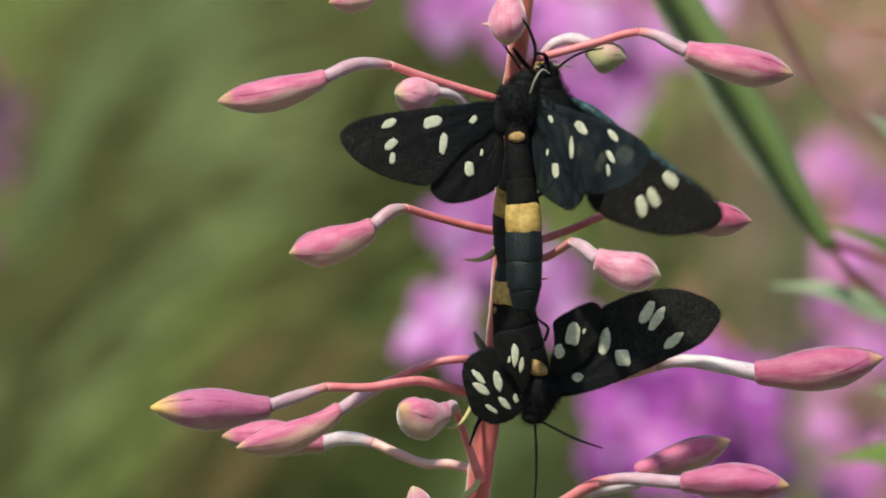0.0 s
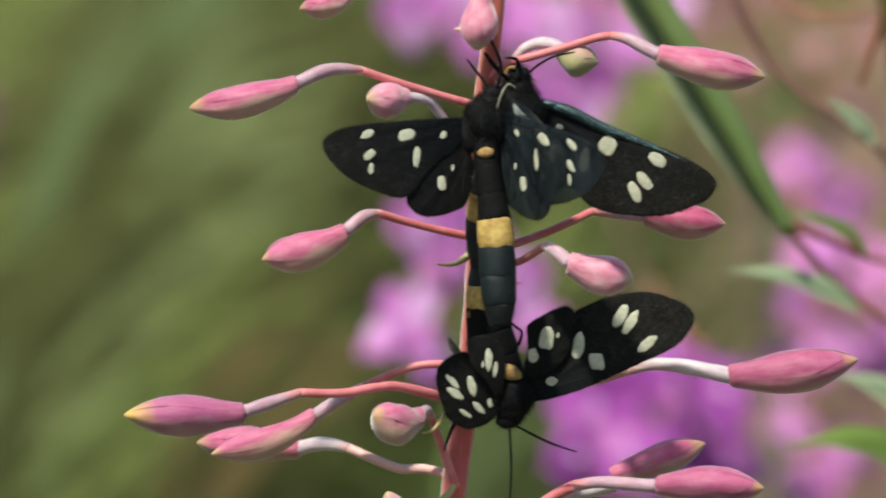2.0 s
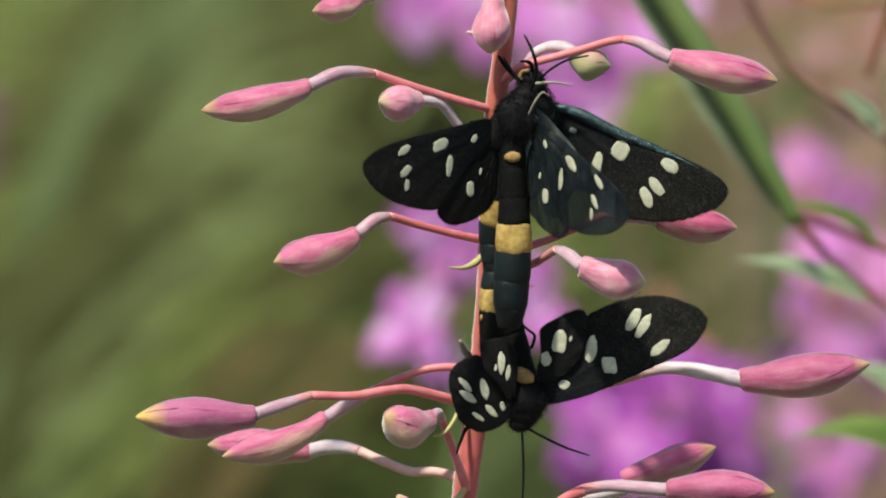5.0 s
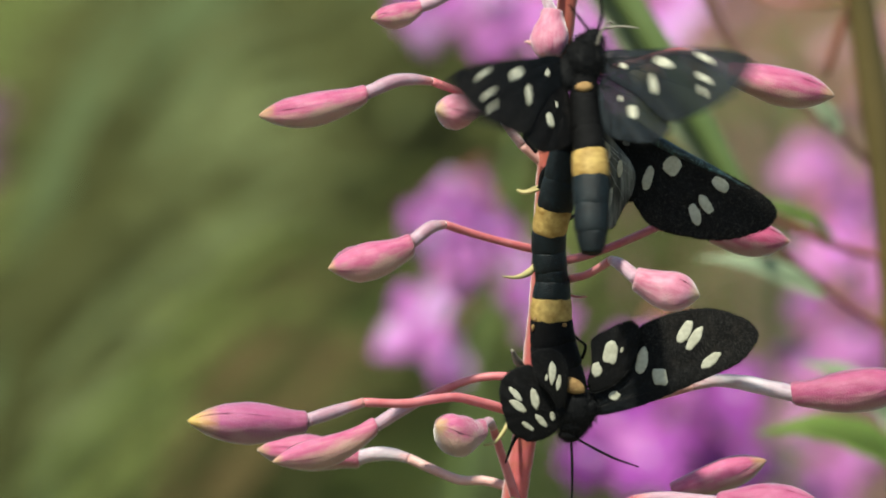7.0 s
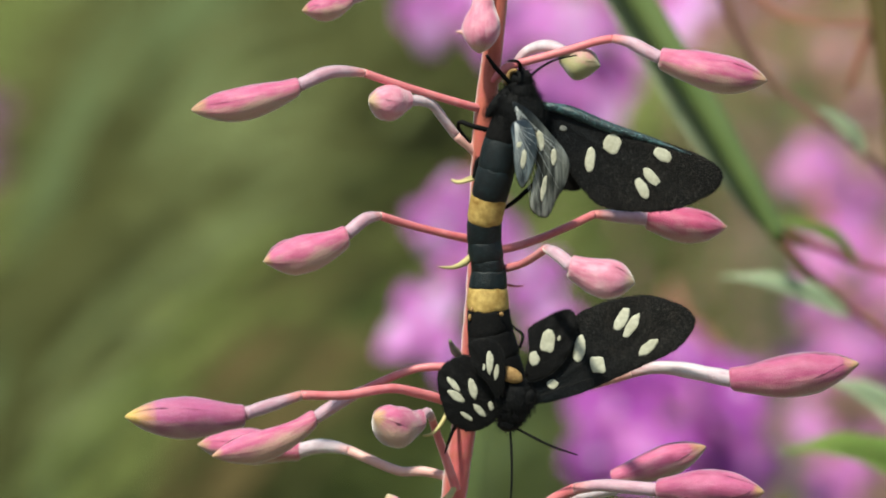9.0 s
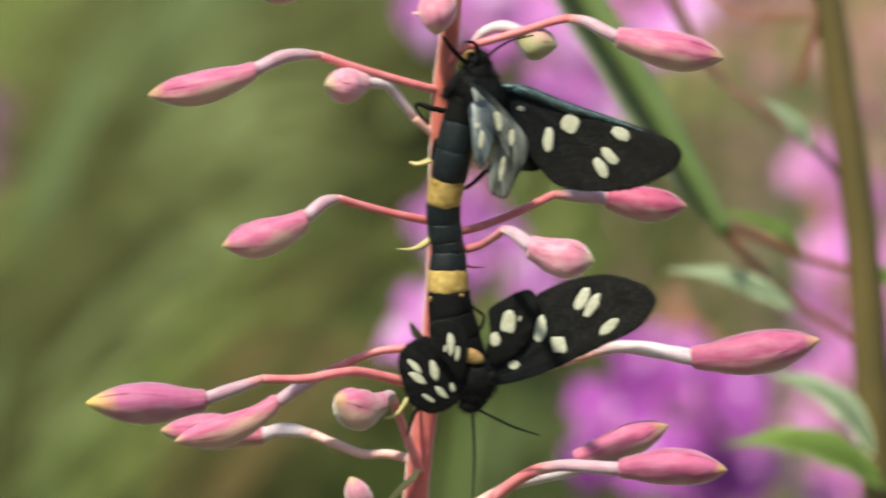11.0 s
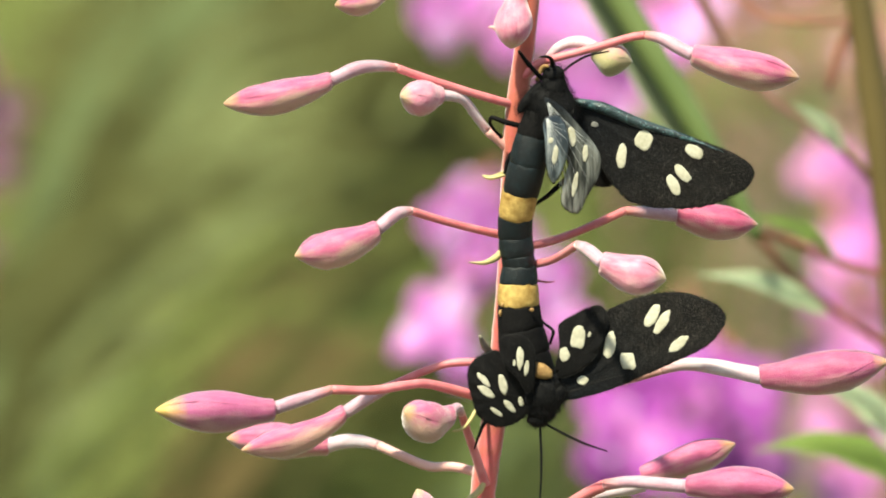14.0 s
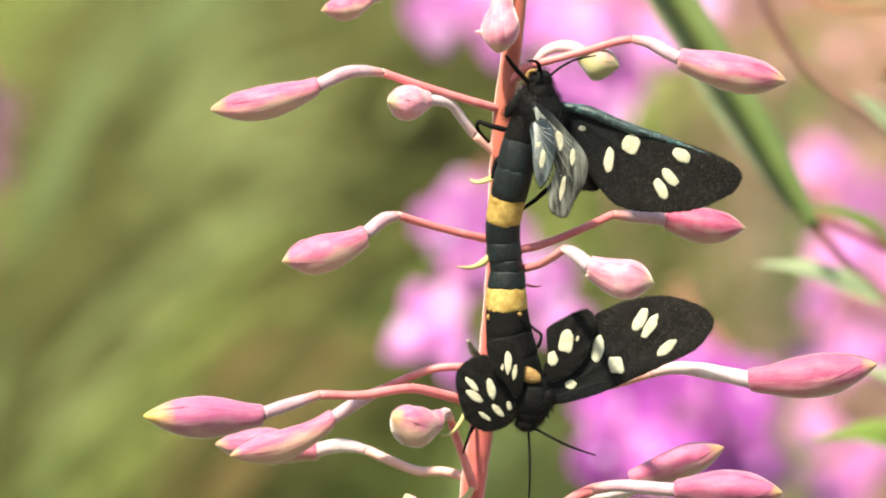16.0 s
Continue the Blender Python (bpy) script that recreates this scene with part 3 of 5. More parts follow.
def flower_stalk():
    plant = thing("willowherb_stalk", (at((3.44, 0, -22.75)).x, 0, 0), "coral-red willowherb flower stalk with closed pink buds on curved stalklets", "plant")
    part("stem", tube([(7.77, 0.0, 26.93), (7.3, 0.0, 22.11), (6.88, 0.0, 18.36), (6.51, 0.0, 15.68), (6.19, 0.0, 12.99), (6.03, 0.0, 10.3), (5.93, 0.0, 7.61), (5.83, 0.0, 4.37), (5.72, 0.0, 1.13), (5.62, 0.0, -2.11), (5.36, 0.0, -5.9), (5.09, 0.0, -8.61), (4.61, 0.0, -12.95), (4.13, 0.0, -16.75), (3.71, 0.0, -19.48), (3.33, 0.0, -22.2), (3.07, 0.0, -24.93), (2.5, 0.0, -60), (2.0, 0.0, -300), (3.4, 0.0, -1152)],
                     [0.93, 0.95, 0.97, 0.99, 1.01, 1.02, 1.04, 1.06, 1.08, 1.1, 1.12, 1.14, 1.16, 1.17, 1.19, 1.21, 1.23, 1.4, 2.2, 3.4], 14, 8, 0.06), STALK, plant)
    stem = plant.children[0]
    put_along(stem, Vector((at((3.973, 0, -16.21)).x, 0, 0)), Vector((0, 0, 1)), 1.2, Vector((1, 0, 0)), Vector((0, 1, 0)))

    def arm(points, where, r=(0.34, 0.30, 0.32), ov=OVARY, r2=(0.42, 0.50, 0.52, 0.50)):
        """A stalklet and, from point number where on, the downy ovary."""
        part("stalklet", tube(points[:where + 1], [q * 1.25 for q in r], 10, 6, 0.05), PEDICEL if ov is OVARY else PEDICEL_PALE, plant)
        ob = part("ovary", tube(points[where:], [q * 1.25 for q in (r[-1], *r2)], 10, 6, 0.06), ov, plant, "downy pale mauve ovary")
        a, b = at(points[where]), at(points[-1])
        axis = (b - a).normalized()
        side = axis.orthogonal().normalized()
        put_along(ob, a, axis, (b - a).length, side, axis.cross(side))
        count = len(ob.data.vertices) // 10
        ob.data.attributes["along"].data.foreach_set("value", [v // 10 / (count - 1) for v in range(len(ob.data.vertices))])

    pink, mauve, pale = "pink closed bud with a yellow tip", "mauve-pink closed bud with a yellow tip", "small pale pink closed bud"
    arm([(6.3, 0.0, 14.17), (4.58, -1.14, 14.74), (0.85, -2.29, 16.0), (-2.34, -3.43, 17.15), (-5.09, -4.57, 18.24), (-6.82, -5.71, 18.53), (-8.66, -6.86, 18.45), (-11.12, -8.0, 17.47)], 4)
    build_bud(plant, (-11.12, -8.0, 17.47), (-21.04, -10.0, 15.43), 1.56, SEPAL, pink, 0.3, 0.47, 0.53)
    arm([(5.66, 0.0, 9.98), (3.52, -0.6, 11.83), (2.34, -1.2, 13.51), (1.38, -1.8, 14.82), (0.32, -2.4, 15.32), (-0.9, -3.0, 15.44)], 1, (0.4, 0.36, 0.34), OVARY_SUN_WHITE, (0.36, 0.4, 0.46))
    build_bud(plant, (-0.9, -3.0, 15.5), (-4.61, -5.5, 15.69), 1.73, SEPAL_PALE, pale, 0.6, 0.5, 0.21)
    arm([(6.82, -0.5, 16.92), (8.31, -0.93, 18.2), (9.63, -1.37, 18.73), (12.02, -1.8, 19.42), (14.66, -2.23, 20.22), (17.04, -2.67, 20.96), (18.36, -3.1, 21.22), (19.94, -3.53, 20.9), (21.52, -3.97, 20.09), (22.78, -4.4, 19.5)], 6)
    build_bud(plant, (22.67, -4.4, 19.56), (32.75, -4.4, 17.32), 1.83, SEPAL, pink, 0.1, 0.5, 0.32)
    arm([(7.04, 0.0, 16.75), (9.11, -0.24, 18.39), (10.17, -0.48, 19.7), (11.5, -0.72, 20.26), (12.83, -0.96, 20.18), (13.73, -1.2, 19.68)], 1, (0.34, 0.32), OVARY_SUN_WHITE, (0.40, 0.5, 0.5))
    build_bud(plant, (13.52, -1.2, 19.62), (17.17, -2.0, 18.48), 1.55, SEPAL_GREEN, "greenish closed bud with a pink side", 0.9, 0.5, 0.37)
    arm([(5.67, 0.0, 1.67), (3.52, -1.17, 2.27), (0.85, -2.33, 3.07), (-1.81, -3.5, 3.98), (-3.66, -4.67, 4.73), (-4.98, -5.83, 4.57), (-6.72, -7.0, 3.34)], 4)
    build_bud(plant, (-6.72, -7.0, 3.23), (-14.47, -9.0, 1.0), 1.85, SEPAL, pink, 0.9, 0.55, 0.58)
    arm([(5.67, 0.0, 0.49), (8.9, 1.17, 0.86), (11.59, 2.33, 1.57), (14.3, 3.5, 2.55), (16.74, 4.67, 3.53), (19.2, 5.83, 3.16), (21.82, 7.0, 2.73)], 4)
    build_bud(plant, (21.71, 7.0, 2.78), (29.49, 8.0, 1.77), 1.68, SEPAL_DEEP, pink, 0.5, 0.45, 0.27)
    arm([(5.67, 0.00, -1.57), (8.22, -2.20, -0.66), (9.63, -4.40, 0.03), (10.91, -7.00, 1.14), (11.93, -9.40, 2.23), (12.94, -11.40, 1.97), (14.29, -13.00, 0.98)], 4)
    build_bud(plant, (14.08, -13.00, 1.09), (20.11, -13.50, -0.49), 1.84, SEPAL_PALE, "full pale pink closed bud", 0.2, 0.55, 0.32)
    arm([(4.4, 0.0, -14.25), (2.2, -1.38, -13.33), (-0.21, -2.75, -12.46), (-2.35, -4.13, -11.81), (-4.47, -5.5, -11.8), (-7.12, -6.87, -12.02), (-11.08, -8.25, -11.74), (-13.97, -9.62, -12.49), (-16.32, -11.0, -13.07)], 6, (0.42, 0.36, 0.34))
    build_bud(plant, (-16.32, -11.0, -13.23), (-27.39, -13.0, -12.96), 1.92, SEPAL_DUSK, mauve, 0.2, 0.5, 0.16)
    arm([(4.93, 0.0, -10.89), (2.47, 0.0, -10.4), (-0.21, 0.0, -10.56), (-2.36, 0.0, -11.27), (-5.04, 0.0, -12.46), (-7.46, 0.0, -13.71), (-9.93, 0.0, -15.29)], 4)
    build_bud(plant, (-9.98, 0.0, -15.23), (-19.63, -3.0, -18.43), 1.52, SEPAL, pink, 0.7, 0.55, 0.86)
    arm([(3.65, 0.0, -21.55), (2.21, 0.87, -21.04), (0.32, 1.75, -20.75), (-1.83, 2.62, -20.9), (-4.54, 3.5, -20.01), (-6.7, 4.38, -19.17), (-8.33, 5.25, -18.93), (-10.08, 6.13, -19.08), (-11.61, 7.0, -19.61)], 5, (0.36, 0.36, 0.38), OVARY_SUN_WHITE, (0.5, 0.56, 0.6))
    build_bud(plant, (-11.45, 7.0, -19.67), (-21.35, 8.0, -19.12), 1.68, SEPAL, pink, 0.3, 0.5, -0.11)
    arm([(3.44, -1.0, -22.03), (2.57, -2.0, -19.14), (1.66, -3.0, -16.37), (1.17, -4.0, -14.69), (0.75, -5.0, -13.93), (0.0, -6.0, -14.36)], 3, (0.38, 0.32, 0.30), OVARY, (0.36, 0.42))
    build_bud(plant, (0.05, -6.0, -14.53), (-4.18, -9.5, -13.69), 2.02, SEPAL, "short rounded bud, pink above and greenish below", 0.4, 0.5, 0.8)
    arm([(4.73, 1.00, -14.20), (12.14, 0.80, -13.19), (16.96, 0.40, -12.04), (20.16, 0.00, -11.05), (22.29, -0.40, -10.50), (24.43, -0.80, -10.54), (27.09, -1.20, -10.97), (29.65, -1.50, -11.47)], 3, (0.4, 0.38), OVARY_SUN_WHITE, (0.5, 0.6, 0.64))
    build_bud(plant, (29.43, -1.50, -11.47), (41.60, -2.00, -9.93), 2.05, SEPAL_ROSE, mauve, 0.5, 0.5, 0.38)
    arm([(3.12, -1.0, -29.66), (8.37, -2.0, -26.21), (11.56, -3.0, -23.53), (13.15, -4.0, -22.27), (14.73, -5.0, -21.34), (16.84, -6.0, -20.84), (19.47, -7.0, -20.83), (22.42, -8.0, -20.93)], 4, (0.5, 0.46))
    build_bud(plant, (22.32, -8.0, -20.82), (32.32, -10.0, -20.85), 1.75, SEPAL_ROSE, mauve, 0.4, 0.5, -0.21)
    arm([(3.55, -1.00, -28.57), (7.84, -1.10, -25.82), (12.13, -1.20, -23.40), (15.35, -1.30, -22.63), (18.57, -1.30, -21.87)], 2, (0.44, 0.42), OVARY_SUN_WHITE, (0.5, 0.6))
    build_bud(plant, (18.29, -1.30, -21.11), (27.18, -1.30, -17.96), 1.57, SEPAL, pink, 0.6, 0.55, 0.0)
    arm([(7.495, -0.5, 29.65), (6.155, -2, 28.46), (5.3, -3, 26.7), (5.777, -3.3, 25.57), (6.307, -3.4, 24.51)], 2, (0.34, 0.32), OVARY_SUN_WHITE, (0.4, 0.5))
    build_bud(plant, (6.205, -3.4, 25.04), (5.72, -4.6, 20.06), 1.77, SEPAL_PALE, pale, 0.8, 0.55, 0.0)
    arm([(7.502, 0, 29.07), (1.908, -3, 28.3), (-2.325, -5, 27.17), (-4.962, -6, 25.95), (-6.335, -6, 25.42)], 2)
    build_bud(plant, (-6.124, -6, 25.52), (-10.76, -7, 24.36), 1.2, SEPAL, pink, 0.4)
    arm([(3.551, 0, -26.57), (0.8571, -3, -26.3), (-1.015, -5, -25.4), (-1.546, -6, -24.14)], 2)
    build_bud(plant, (-1.28, -6, -25.22), (-2.976, -8, -21.25), 1.2, SEPAL_PALE, pale, 0.4)
    part("bract", tube([(5.192, -4.1, 21.6), (4.448, -4.5, 21.85), (3.917, -4.6, 22.09), (3.547, -4.6, 22.02)], (0.2, 0.22, 0.16, 0.06), 8), PEDICEL_PALE, plant, "small pale curled bract")
    for pts, r, mat in (([(5.13, -1, 0.6261), (4.37, -3, 0.04484), (3.246, -4, -0.2978), (1.807, -5, -0.1024)], (0.25, 0.36, 0.22, 0.06), BRACT),
                        ([(5.335, -1, 8.061), (4.476, -2, 7.76), (3.778, -3, 7.675), (3.086, -3, 7.89)], (0.12, 0.2, 0.2, 0.1), BRACT),
                        ([(8.353, 0, -2.541), (9.143, -1, -2.559), (9.945, -1, -2.505)], (0.12, 0.1, 0.05), PEDICEL),
                        ([(4.176, -1, -9.646), (3.421, -2, -8.626), (2.882, -3, -7.393)], (0.3, 0.42, 0.15), DRY),
                        ([(3.435, -1, -21.59), (2.895, -2, -22.4), (1.82, -3, -23.2), (0.5355, -3, -24.51)], (0.26, 0.34, 0.32, 0.2), BRACT),
                        ([(2.997, -2, -13.71), (2.028, -4, -15.28), (1.119, -5, -16.04), (0.3199, -5, -16.2)], (0.2, 0.2, 0.16, 0.1), BRACT)):
        part("bract", tube(pts, r, 8), mat, plant, "small curled bract")
    return plant


# ---- moths ----
def wing(moth, name, outline, hinge, mat, spots, depth, tilt=(0.0, 0.0), camber=0.25, label="", spot_size=1.0, fringe=0.02):
    """A thin scaly wing, slightly cambered and ribbed by veins, with pale windows set on it. depth and hinge in millimetres."""
    h = Vector(hinge)
    flat = [Vector((p[0], 0, p[2])) for p in outline]
    line = spline(flat, 7, True)
    mid = sum(line, Vector()) / len(line)
    reach = max((p - mid).length for p in line)

    def lie(p, up=0.0, ribbed=1.0):
        q = p - Vector((h.x, 0, h.z))
        ang = math.atan2(q.z, q.x)
        rib = ribbed * 0.035 * math.cos(ang * 26) * min(1, q.length / 4)
        y = depth + q.x * tilt[0] + q.z * tilt[1] + camber * ((p - mid).length / reach) ** 2 + rib - up
        return at((p.x, y, p.z))

    bm = bmesh.new()
    rows = []
    for s, up in ((0.985, -0.06), (1.0, -0.02), (0.985, 0.0), (0.93, 0.012), (0.82, 0.012), (0.66, 0.012), (0.5, 0.012), (0.34, 0.012), (0.17, 0.012), (0.03, 0.012)):
        ring = []
        for i, p in enumerate(line):
            jag = fringe * noise.noise(p * 9) if s > 0.9 else 0
            ring.append(lie(mid + (p - mid) * (s + jag), up))
        rows.append(ring)
    rings(bm, rows)
    ob = part(name, bm, mat, moth, label, at((h.x, depth, h.z)))
    veins = bmesh.new()
    count = len(line)
    folded_wing = mat in (WING_GREY, WING_SLATE)
    ribs = 13 if folded_wing else 7
    for k in range(ribs):
        target = line[int((0.22 + 0.56 * k / (ribs - 1)) * count) % count]
        path = []
        for step in range(7):
            q = 0.04 + 0.92 * step / 6
            p = Vector((h.x, 0, h.z)).lerp(target, q) + (mid - target) * 0.10 * math.sin(math.pi * q)
            w = lie(p, -0.004 if folded_wing else -0.022) - CENTRE
            path.append(w * 1000)
        tube(path, (0.045, 0.035, 0.02), 5, 2, 0.0, veins)
    tagged(part("venation", veins, VEIN_PALE if folded_wing else VEIN, ob), kind="stuff")
    fringes = bmesh.new()
    rnd = random.Random(int(abs(h.x * 100)) + len(outline))
    for k in range(count):
        p, nxt = line[k], line[(k + 1) % count]
        out = (nxt - p).cross(Vector((0, 1, 0)))
        out = out.normalized() if out.length else Vector((1, 0, 0))
        if out.dot(p - mid) < 0:
            out = -out
        for n in range(4):
            q = p.lerp(nxt, rnd.random())
            w = (nxt - p).normalized() * 0.035
            e = q + out * rnd.uniform(0.05, 0.2) + w * rnd.uniform(-2, 2)
            fringes.faces.new([fringes.verts.new(lie(v, up)) for v, up in ((q - w, 0.0), (q + w, 0.0), (e, 0.01))])
    tagged(part("fringe", fringes, FUR, ob, smooth=False), kind="stuff")
    for (x, _, z), a, b, turn in spots:
        long = max(a, b) / min(a, b)
        square = 0.52 if long < 1.35 and a > 0.55 else 0.8 if long < 2 else 1.0
        a, b = a * (0.96 if square > 0.7 else 0.84) * spot_size, b * (0.92 if square > 0.7 else 0.84) * spot_size
        c = Vector((x, 0, z))
        n = 30
        skew = 0.35 * noise.noise(c * 2.1)
        ca, sa = math.cos(radians(turn)), math.sin(radians(turn))
        loops = []
        for s, up in ((1.0, 0.03), (0.96, 0.05), (0.7, 0.054), (0.35, 0.054), (0.05, 0.054)):
            ring = []
            for j in range(n):
                g = 2 * math.pi * j / n
                k = s * (1 + 0.20 * noise.noise(c * 3 + Vector((math.cos(g), math.sin(g), 0)) * 1.3) + 0.09 * noise.noise(c * 5 + Vector((math.cos(g), math.sin(g), 0)) * 4.0))
                e, f = math.copysign(abs(math.cos(g)) ** square, math.cos(g)) * a * k, math.copysign(abs(math.sin(g)) ** square, math.sin(g)) * b * k
                e += skew * f
                ring.append(lie(c + Vector((e * ca - f * sa, 0, e * sa + f * ca)), up, 0.0))
            loops.append(ring)
        sb = bmesh.new()
        rings(sb, loops)
        part("spot", sb, SPOT_DIM if mat is WING and max(a, b) < 0.34 else SPOT, ob, "creamy white translucent spot")
    return ob


def segments(moth, line, radii, kinds, flat=0.85):
    """The abdomen: barrel-shaped rings along a line, each its own part. Places and radii in millimetres."""
    pts = spline([at(p) for p in line], 8)
    total = len(pts) - 1
    n = len(kinds)

    def axis_at(s):
        f = s * total
        k = min(int(f), total - 1)
        return pts[k].lerp(pts[k + 1], f - k), (pts[k + 1] - pts[k]).normalized()

    for i, (name, mat) in enumerate(kinds):
        loops = []
        for t, bulge in ((-0.06, 0.94), (0.0, 0.98), (0.12, 1.0), (0.5, 1.015), (0.85, 1.015), (1.0, 0.99), (1.07, 0.94)):
            s = min(1, max(0, (i + t) / n))
            c, d = axis_at(s)
            side = d.cross(Vector((0, 1, 0))).normalized()
            up = side.cross(d)
            f = s * (len(radii) - 1)
            k = min(int(f), len(radii) - 2)
            r = (radii[k] * (1 - f + k) + radii[k + 1] * (f - k)) * bulge * 0.001
            loops.append([c + d * r * 0.17 * noise.noise(Vector((math.cos(g) * 1.5, math.sin(g) * 1.5, i * 7.3 + round(t)))) + (side * r * math.cos(g) + up * r * flat * math.sin(g)) * (1 + 0.035 * noise.noise(Vector((math.cos(g) * 2, math.sin(g) * 2, i * 3.1 + t * 2)))) for g in (2 * math.pi * j / 24 for j in range(24))])
        bm = bmesh.new()
        rings(bm, loops)
        part(name, bm, mat, moth)


def lump(moth, name, centre, size, mat, turn=0.0, seed=1.0, label="", hairs=0, long=0.6):
    """A lumpy oval body piece, with short fur where hairs is given. Millimetres."""
    c = at(centre)
    bm = bmesh.new()
    bmesh.ops.create_icosphere(bm, subdivisions=3, radius=1.0)
    rot = Euler((0, radians(turn), 0)).to_matrix()
    rnd = random.Random(int(seed * 10))
    roots = []
    for v in bm.verts:
        d = v.co.copy()
        k = 1 + 0.09 * noise.noise(d * 2.2 + Vector((seed, 0, 0)))
        v.co = c + rot @ Vector((d.x * size[0], d.y * size[1], d.z * size[2])) * 0.001 * k
        roots.append((v.co.copy(), (rot @ d).normalized()))
    ob = part(name, bm, mat, moth, label)
    if hairs:
        bm = bmesh.new()
        for i in range(hairs):
            p, d = roots[rnd.randrange(len(roots))]
            lie = (d * 0.5 + Vector((rnd.uniform(-0.4, 0.4), rnd.uniform(-0.4, 0.4), rnd.uniform(-1.0, 0.1)))).normalized()
            p = p + Vector((rnd.uniform(-1, 1), rnd.uniform(-1, 1), rnd.uniform(-1, 1))) * 0.00030
            w = lie.orthogonal().normalized() * 0.000018
            e = p + lie * 0.001 * long * rnd.uniform(0.5, 1.0)
            u = lie.cross(w)
            a = [bm.verts.new(q) for q in (p - w - u, p + w - u, p + u * 1.3, e)]
            for tri in ((0, 1, 3), (1, 2, 3), (2, 0, 3)):
                bm.faces.new([a[k] for k in tri])
        tagged(part("fur", bm, FUR, moth, smooth=False), kind="stuff")
    return ob


def mated_female():
    m = thing("moth", at((8.762, -3, -13.01)), "black nine-spotted moth hanging head down, white-spotted wings half open", "moth", "moths on the stalk")
    segments(m, [(6.609, -3, -0.7087), (6.505, -3, -2.755), (6.615, -3, -5.45), (7.151, -3.2, -8.658), (8.22, -3.5, -11.74)], [1.6, 1.9, 2.05, 2.35, 2.0],
             [("abdomen_segment", BLUE), ("yellow_band", YELLOW), ("abdomen_segment", BLACK), ("abdomen_segment", BLACK), ("abdomen_segment", BLACK)])
    lump(m, "thorax", (8.963, -4, -12.85), (1.85, 1.6, 2.3), BODY, 10, 2.0, "", 3200, 0.4)
    lump(m, "shoulder", (10.18, -4.6, -12.76), (0.8, 0.7, 1.0), BODY, 30, 12.0, "", 700, 0.35)
    lump(m, "shoulder", (7.676, -4.6, -13.08), (0.8, 0.7, 1.0), BODY, -30, 13.0, "", 700, 0.35)
    lump(m, "collar_patch", (8.55, -5.3, -10.35), (1.3, 0.4, 0.72), ORANGE, 22, 5.0, "dull orange patch behind the thorax")
    lump(m, "neck", (8.699, -4, -14.37), (1.45, 1.25, 1.1), BODY, 0, 17.0, "", 900, 0.3)
    lump(m, "head", (8.433, -4, -15.23), (1.1, 1.0, 0.75), BODY, 0, 3.0, "", 900, 0.2)
    for spot, size in (((7.768, -4.75, -4.652), (0.22, 0.12, 0.2)), ((4.794, -4, -5.086), (0.16, 0.2, 0.34)), ((5.005, -4.2, -4.249), (0.14, 0.14, 0.22))):
        lump(m, "yellow_fleck", spot, size, ORANGE, 0, 20.0, "small dull yellow scale tuft")
    part("antenna", tube([(8.595, -4, -15.99), (8.693, -5, -18.09), (8.685, -6, -20.62), (8.465, -7, -23.69)], (0.12, 0.13, 0.11, 0.06), 8), BLACK, m)
    part("antenna", tube([(9.128, -4, -15.66), (10.7, -6, -16.2), (12.55, -7, -16.95), (14.87, -8, -17.59)], (0.11, 0.14, 0.13, 0.07), 8), BLACK, m)
    part("leg", tube([(4.596, -3, -14.64), (3.31, -4, -15.66), (2.776, -4, -16.91), (2.407, -3, -18.21)], (0.2, 0.2, 0.15, 0.08), 8), BLACK, m)
    part("leg", tube([(9.515, -2, -8.301), (9.833, -2, -7.112), (9.15, -1, -6.614), (8.614, -1, -6.073)], (0.16, 0.15, 0.12, 0.1), 8), BLACK, m)
    wing(m, "forewing", [(10.02, -4.476, -12.99), (10.72, -4.595, -13.35), (14.07, -4.921, -12.6), (17.94, -5.231, -11.04), (21.76, -5.507, -9.218), (24.3, -5.68, -7.9), (25.57, -5.687, -6.447), (25.99, -5.609, -5.169), (25.3, -5.427, -4.175), (23.76, -5.166, -3.408), (21.75, -4.88, -2.966), (19.68, -4.641, -3.054), (17.67, -4.445, -3.513), (16.13, -4.327, -4.176), (14.91, -4.246, -4.834), (12.79, -4.197, -6.888), (10.66, -4.264, -10.11)],
         (10.18, -4.5, -13.04), WING, [((19.15, -4.785, -5.13), 1.25, 0.56, 62), ((20, -4.96, -5.857), 1.4, 0.5, 58), ((21.6, -5.339, -7.737), 1.15, 0.5, 42), ((15.12, -4.59, -8.013), 1.3, 0.58, 80), ((16.82, -4.945, -9.521), 0.78, 0.95, 0), ((12.6, -4.588, -11.4), 0.52, 0.48, 30)], -4.5, (-0.12, 0.1))
    wing(m, "hindwing", [(10.01, -5.16, -9.972), (10.43, -5.106, -8.472), (10.32, -5.015, -6.764), (10.43, -4.983, -6.015), (11.49, -4.998, -5.26), (13.03, -5.037, -4.502), (14.04, -5.077, -4.281), (14.68, -5.133, -4.756), (14.84, -5.202, -5.983), (14.31, -5.277, -8.015), (13.04, -5.305, -9.842), (11.5, -5.277, -10.82), (10.33, -5.229, -11.04)],
         (10.01, -5.2, -10.77), WING_DARK, [((12.13, -5.129, -7.231), 0.72, 1.2, -4), ((10.86, -5.149, -8.897), 0.52, 0.72, 24), ((13.19, -5.168, -6.956), 0.14, 0.3, -10)], -4.95, (-0.05, 0.05))
